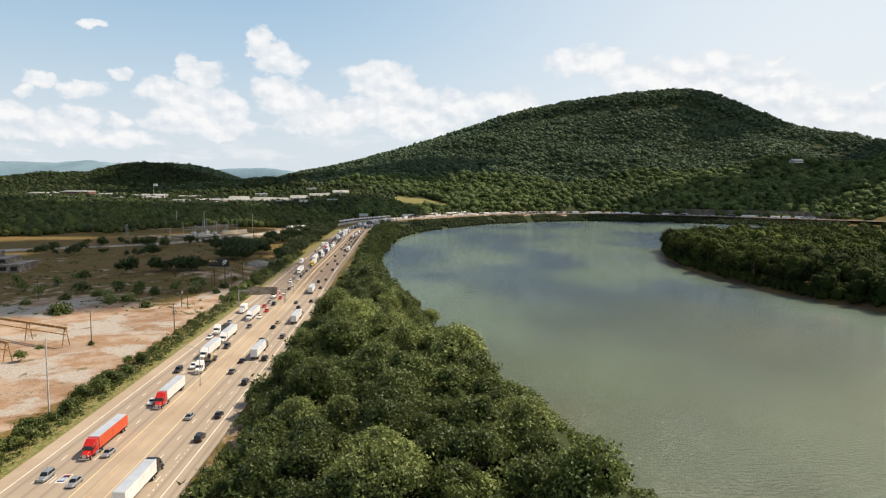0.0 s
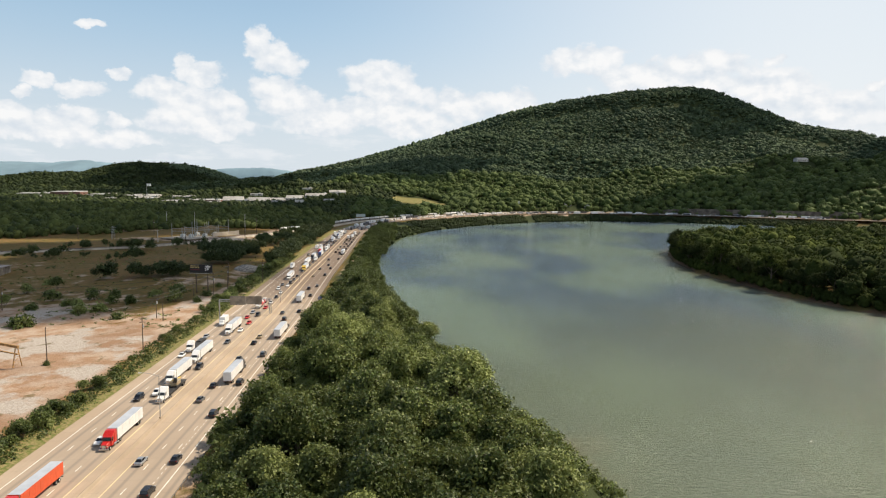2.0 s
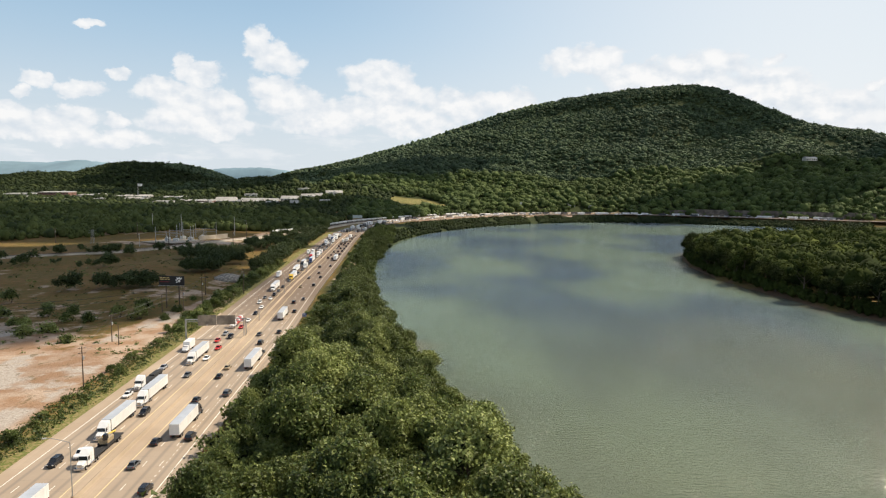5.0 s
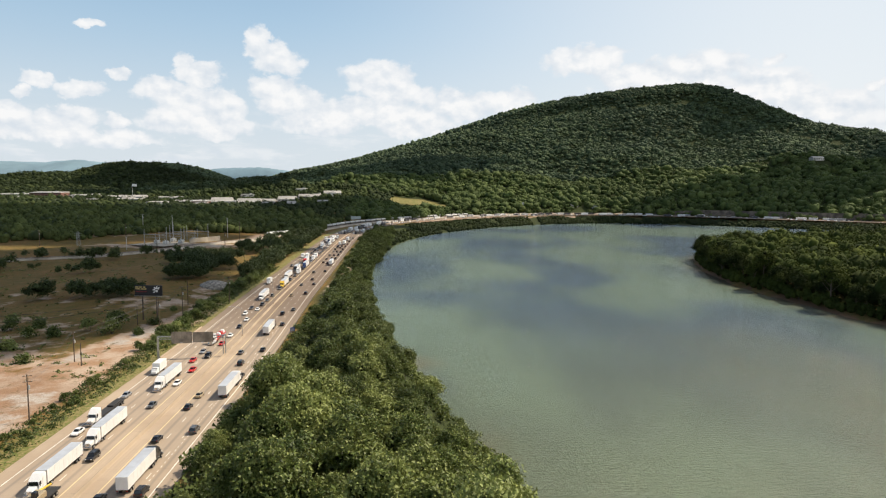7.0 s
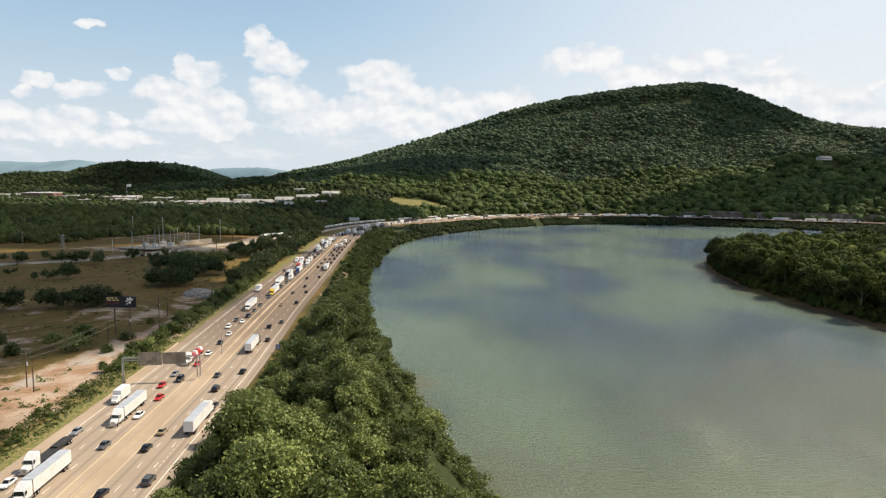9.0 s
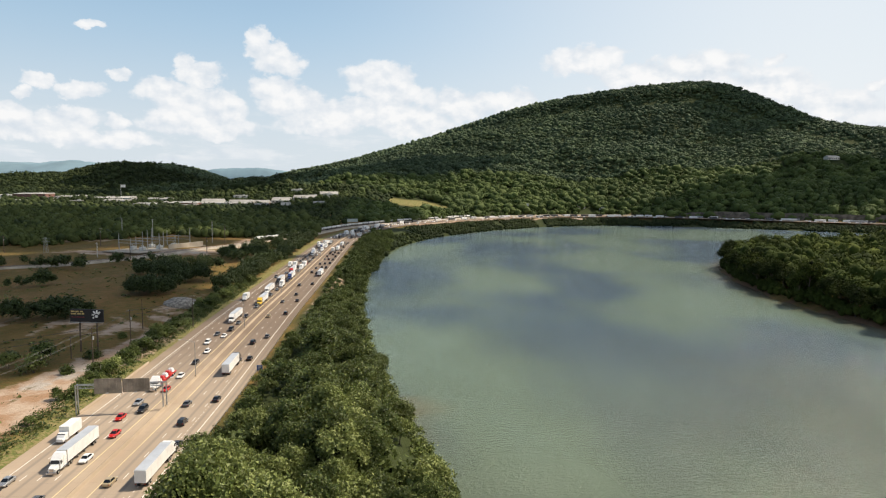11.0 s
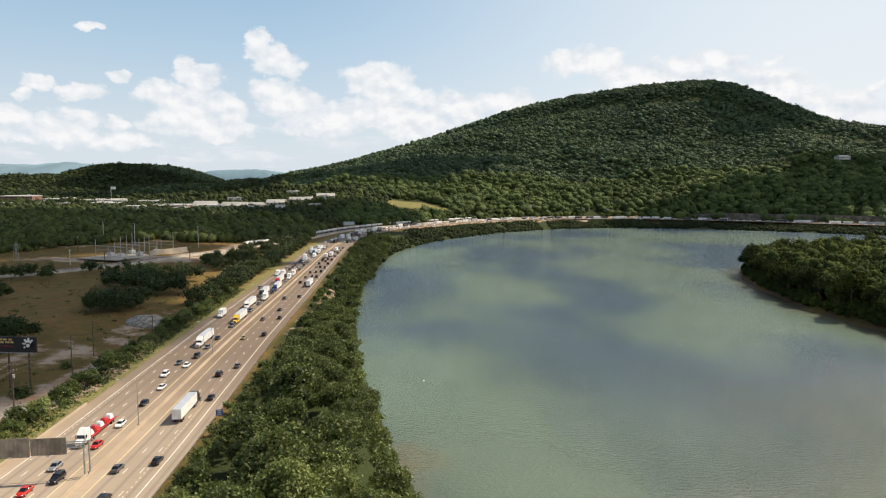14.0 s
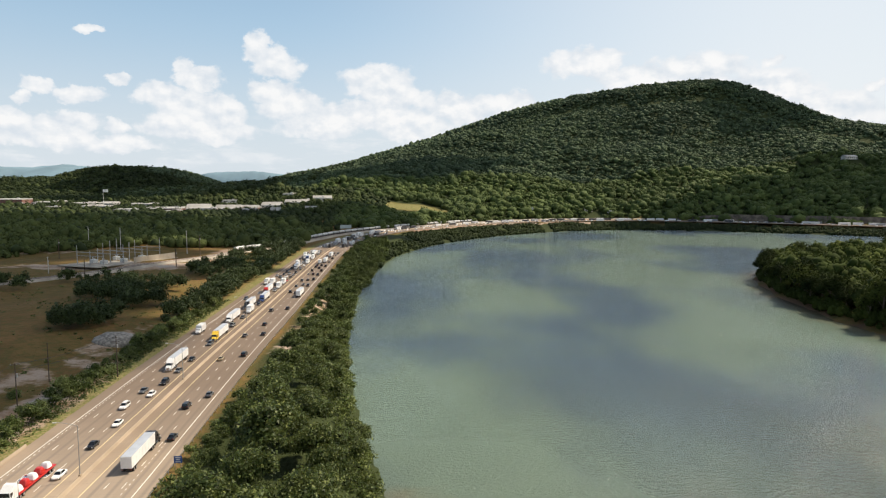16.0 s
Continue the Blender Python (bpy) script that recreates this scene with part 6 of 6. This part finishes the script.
# lattice mast of the old line
lat = thing("lattice_mast", "squat grey lattice mast on the yard edge", "lattice mast", pose(-352, 792, gz(-352, 792) - 0.3))
for sx_ in (-1, 1):
    for sy_ in (-1, 1):
        part("leg", Build().tube((sx_ * 1.6, sy_ * 1.6, 0), (sx_ * 0.7, sy_ * 0.7, 15), 0.12, n=5), MAT_GALV, lat)
b = Build()
for k in range(6):
    z0, w0, w1 = 2.5 * k, 1.6 - 0.15 * k, 1.45 - 0.15 * k
    for a in range(4):
        c0, c1 = [(w0 * sa, w0 * sb) for sa, sb in ((-1, -1), (1, -1), (1, 1), (-1, 1))][a], [(w1 * sa, w1 * sb) for sa, sb in ((1, -1), (1, 1), (-1, 1), (-1, -1))][a]
        b.tube((*c0, z0), (*c1, z0 + 2.5), 0.06, n=4)
part("bracing", b, MAT_GALV, lat)
for z in (11, 13.5):
    part("arm", Build().box((0, 0, z), (7.0, 0.25, 0.25)), MAT_GALV, lat)

# ---------------------------------------------------------------- town
MAT_ROOF = plain("white_flat_roof", (0.44, 0.42, 0.39), 0.6, scale=0.04, vary=0.14)
MAT_BRICK = plain("red_brick_wall", (0.2, 0.1, 0.08), 0.9, scale=0.05, vary=0.1)
MAT_CREAM = plain("cream_render_wall", (0.68, 0.64, 0.58), 0.9, scale=0.05, vary=0.1)
MAT_GREYWALL = plain("grey_sheet_wall", (0.5, 0.5, 0.5), 0.8, scale=0.05, vary=0.1)


TOWN = []


def building(x, y, w, d, h, turn, wall, label, gable=False, bays=6):
    t = thing("building", label, "building", pose(x, y, gz(x, y) - 0.6, 0, 0, turn), "town buildings")
    TOWN.append((x, y, w, d))
    wl = part("wall", Build().box((0, 0, h / 2), (w, d, h)), wall, t)
    if gable:
        part("roof", Build().add([(-w / 2 - 0.4, -d / 2 - 0.4, h), (w / 2 + 0.4, -d / 2 - 0.4, h), (w / 2 + 0.4, d / 2 + 0.4, h), (-w / 2 - 0.4, d / 2 + 0.4, h), (-w / 2 - 0.4, 0, h + d * 0.26), (w / 2 + 0.4, 0, h + d * 0.26)],
                                 [(3, 2, 1, 0), (0, 1, 5, 4), (2, 3, 4, 5), (1, 2, 5), (3, 0, 4)]), MAT_ROOF, t)
    else:
        a, c = w / 2 + 0.3, d / 2 + 0.3
        rf = part("roof", Build().add([(-a, -c, h), (a, -c, h), (a, c, h), (-a, c, h), (-a, -c, h + 0.5), (a, -c, h + 0.5), (a, c, h + 0.5 + d * 0.04), (-a, c, h + 0.5 + d * 0.04)],
                                      [(3, 2, 1, 0), (4, 5, 6, 7), (0, 1, 5, 4), (1, 2, 6, 5), (2, 3, 7, 6), (3, 0, 4, 7)]), MAT_ROOF, t)
        part("roof_unit", Build().box((w * 0.2, d * 0.1, h + 1.2 + d * 0.04), (4, 3, 1.6), 0.1), MAT_GREYWALL, rf)
    rows = max(1, int(h // 4))
    for k in range(bays):
        for q in range(rows):
            part("window", Build().box((-w / 2 + w * (k + 0.5) / bays, -d / 2 - 0.02, h * (q + 0.55) / rows), (w / bays * 0.55, 0.12, h / rows * 0.42)), MAT_GLASS, wl)
    return t


r4 = random.Random(3)
building(-792, 1545, 62, 40, 13, 4, MAT_BRICK, "long red brick works with a white flat roof", bays=10)
building(-870, 1560, 70, 36, 9, 4, MAT_CREAM, "long pale works hall with a white roof", bays=9)
building(-735, 1570, 46, 34, 8, 4, MAT_GREYWALL, "low grey warehouse with a white flat roof", bays=6)
building(-660, 1590, 90, 40, 6.5, 2, MAT_GREYWALL, "long low warehouse with a white roof", bays=12)
building(-560, 1600, 60, 34, 6, 2, MAT_CREAM, "low pale warehouse with a white roof", bays=8)
for x, y, w, d, h, wall, gab in ((-515, 1420, 44, 26, 7, MAT_GREYWALL, False), (-468, 1440, 36, 26, 9, MAT_CREAM, False), (-430, 1400, 30, 22, 9, MAT_BRICK, False), (-405, 1450, 40, 30, 8, MAT_GREYWALL, True), (-372, 1400, 26, 20, 11, MAT_CREAM, False),
                                 (-355, 1460, 46, 26, 7, MAT_CREAM, True), (-322, 1480, 30, 20, 8, MAT_BRICK, True), (-480, 1500, 70, 30, 7, MAT_GREYWALL, False), (-290, 1510, 36, 22, 6, MAT_CREAM, True), (-250, 1540, 44, 20, 6, MAT_GREYWALL, True), (-205, 1560, 36, 18, 6, MAT_CREAM, True),
                                 (-600, 1480, 50, 30, 6, MAT_GREYWALL, False)):
    building(x, y, w, d, h, r4.uniform(-8, 12), wall, "small town building with a pale roof" if gab else "flat-roofed town building with dark windows", gab, 5)
for k in range(34):
    bx_, by_ = r4.uniform(-900, -200), r4.uniform(1375, 1640)
    building(bx_, by_, r4.uniform(14, 34), r4.uniform(10, 18), r4.uniform(4, 8), r4.uniform(-10, 14), r4.choice((MAT_CREAM, MAT_GREYWALL, MAT_BRICK, MAT_CREAM)), "small town building with a pale roof", r4.random() < 0.6, 2)
x, y = scatter(-960, -150, 1340, 1660, 8.0, 51)
free = np.ones(len(x), bool)
for bx_, by_, bw, bd in TOWN:
    free &= (np.abs(x - bx_) > bw / 2 + 2) | (np.abs(y - by_) > bd / 2 + 3.5)
free &= wave(x, y, 60, 2) > -0.7
tr4 = np.random.RandomState(4)
crowns("town_trees", x[free], y[free], np.clip(tr4.lognormal(1.25, 0.4, int(free.sum())), 2.0, 7.0), MAT_LOWLAND, "green trees between the town's buildings", 0, 14, 1.4, 65, 1.0, False)
fp = thing("flagpole", "tall white flagpole with a large flag above the trees", "flagpole", pose(-655, 1625, gz(-655, 1625)))
part("pole", Build().tube((0, 0, 0), (0, 0, 32), 0.4, 0.2, 8), MAT_WHITE, fp)
part("flag", Build().sweep([[(0.3 + k * 1.6, 0.6 * math.sin(k * 1.1), 26), (0.3 + k * 1.6, 0.6 * math.sin(k * 1.1), 31.5), (0.3 + k * 1.6, 0.6 * math.sin(k * 1.1) + 0.06, 31.5), (0.3 + k * 1.6, 0.6 * math.sin(k * 1.1) + 0.06, 26)] for k in range(7)]), MAT_WHITE, fp)

# houses on the mountain's flank, signs and rock cutting at the bend
building(980, 1812, 34, 14, 7, 14, MAT_CREAM, "large pale house among the trees on the mountainside", True, 6)
building(262, 1655, 22, 10, 6, 10, MAT_CREAM, "white house among the trees at the mountain's foot", True, 4)
building(330, 1640, 16, 9, 5, 6, MAT_CREAM, "small white house by the clearing", True, 3)
MAT_PALE_SIGN = plain("pale_sign_face", (0.4, 0.46, 0.46), 0.5, vary=0.04)


def road_board(x, y, w, h, z, turn, mat, label):
    t = thing("road_sign", label, "road sign", pose(x, y, gz(x, y) - 0.3, 0, 0, turn), "far road signs")
    part("panel", Build().box((0, 0, z), (w, 0.3, h), 0.03), mat, t)
    for s in (-0.35, 0.35):
        part("post", Build().tube((w * s, 0.3, 0), (w * s, 0.3, z + h * 0.4), 0.22, n=7), MAT_GALV, t)


road_board(-118, 1208, 16, 5.0, 11, 10, MAT_PALE_SIGN, "large pale grey-green road sign on grey posts")
road_board(205, 1612, 14, 6, 9, -8, MAT_WHITE, "pale roadside billboard at the bend")
road_board(372, 1622, 12, 5, 8, -8, MAT_SIGN_GREY, "grey roadside board at the bend")
MAT_BLUE = plain("blue_sign_face", (0.03, 0.09, 0.3), 0.5, vary=0.04)
MAT_SHIELD_RED = plain("worn_red_paint", (0.45, 0.07, 0.06), 0.7, vary=0.1)
sx_, sy_, sh_ = on_road(394, R_EDGE + 2.2)
blue = thing("road_sign", "blue roadside sign with white bars beside the guard rail", "road sign", pose(sx_, sy_, gz(sx_, sy_) - 0.2, 0, 0, sh_), "roadside signs")
face = part("panel", Build().box((0, 0, 2.9), (1.9, 0.08, 1.7), 0.03), MAT_BLUE, blue)
for zz, ww in ((3.4, 1.3), (2.9, 0.9), (2.4, 1.2)):
    part("lettering_bar", Build().box((0, -0.06, zz), (ww, 0.03, 0.22)), MAT_WHITE, face)
for px in (-0.6, 0.6):
    part("post", Build().tube((px, 0.12, 0), (px, 0.12, 3.5), 0.07, n=7), MAT_GALV, blue)
# route shields painted on two lanes
for yy, oo in ((143, C2), (143, B2), (392, C2), (394, B2)):
    px, py, hh = on_road(yy, oo)
    for dy, w, l, mat in ((0.0, 2.1, 4.4, MAT_PAINT), (-0.3, 1.7, 3.0, MAT_BLUE), (1.55, 1.8, 0.7, MAT_SHIELD_RED)):
        m = pose(px, py, 0.14 if mat is MAT_PAINT else 0.152, 0, 0, hh) @ pose(0, dy, 0)
        ob = part("painted_shield", Build().box((0, 0, 0), (w, l, 0.012), 0.3), mat, road)
        ob.matrix_basis = m
    for k in (-0.5, 0.0, 0.5):
        ob = part("painted_numeral_bar", Build().box((k, 0, 0), (0.26, 1.6, 0.012)), MAT_PAINT, road)
        ob.matrix_basis = pose(px, py, 0.166, 0, 0, hh) @ pose(0, -0.3, 0)
MAT_ROCK = plain("grey_brown_rock", (0.14, 0.115, 0.09), 0.95, scale=0.12, vary=0.25)
v, n = [], 0
r = np.random.RandomState(9)
idx = range(522, 640)
for i in idx:
    c, rt = ROAD[i], ROAD_RIGHT[i]
    hgt = 4 + 10 * step01((i - 522) / 40)
    for k in range(6):
        o = -27 - 1.6 * k + r.uniform(-1.0, 1.0)
        v.append((c[0] + rt[0] * o, c[1] + rt[1] * o, -1 + hgt * k / 5 + r.uniform(-0.6, 0.6)))
n = len(idx)
f = np.array([(a * 6 + b, a * 6 + b + 1, (a + 1) * 6 + b + 1, (a + 1) * 6 + b) for a in range(n - 1) for b in range(5)])
tagged(new("rock_cutting", array_mesh("rock_cutting", np.array(v), f, MAT_ROCK)), "rough grey-brown rock cutting above the motorway", "rock face", kind="structure")
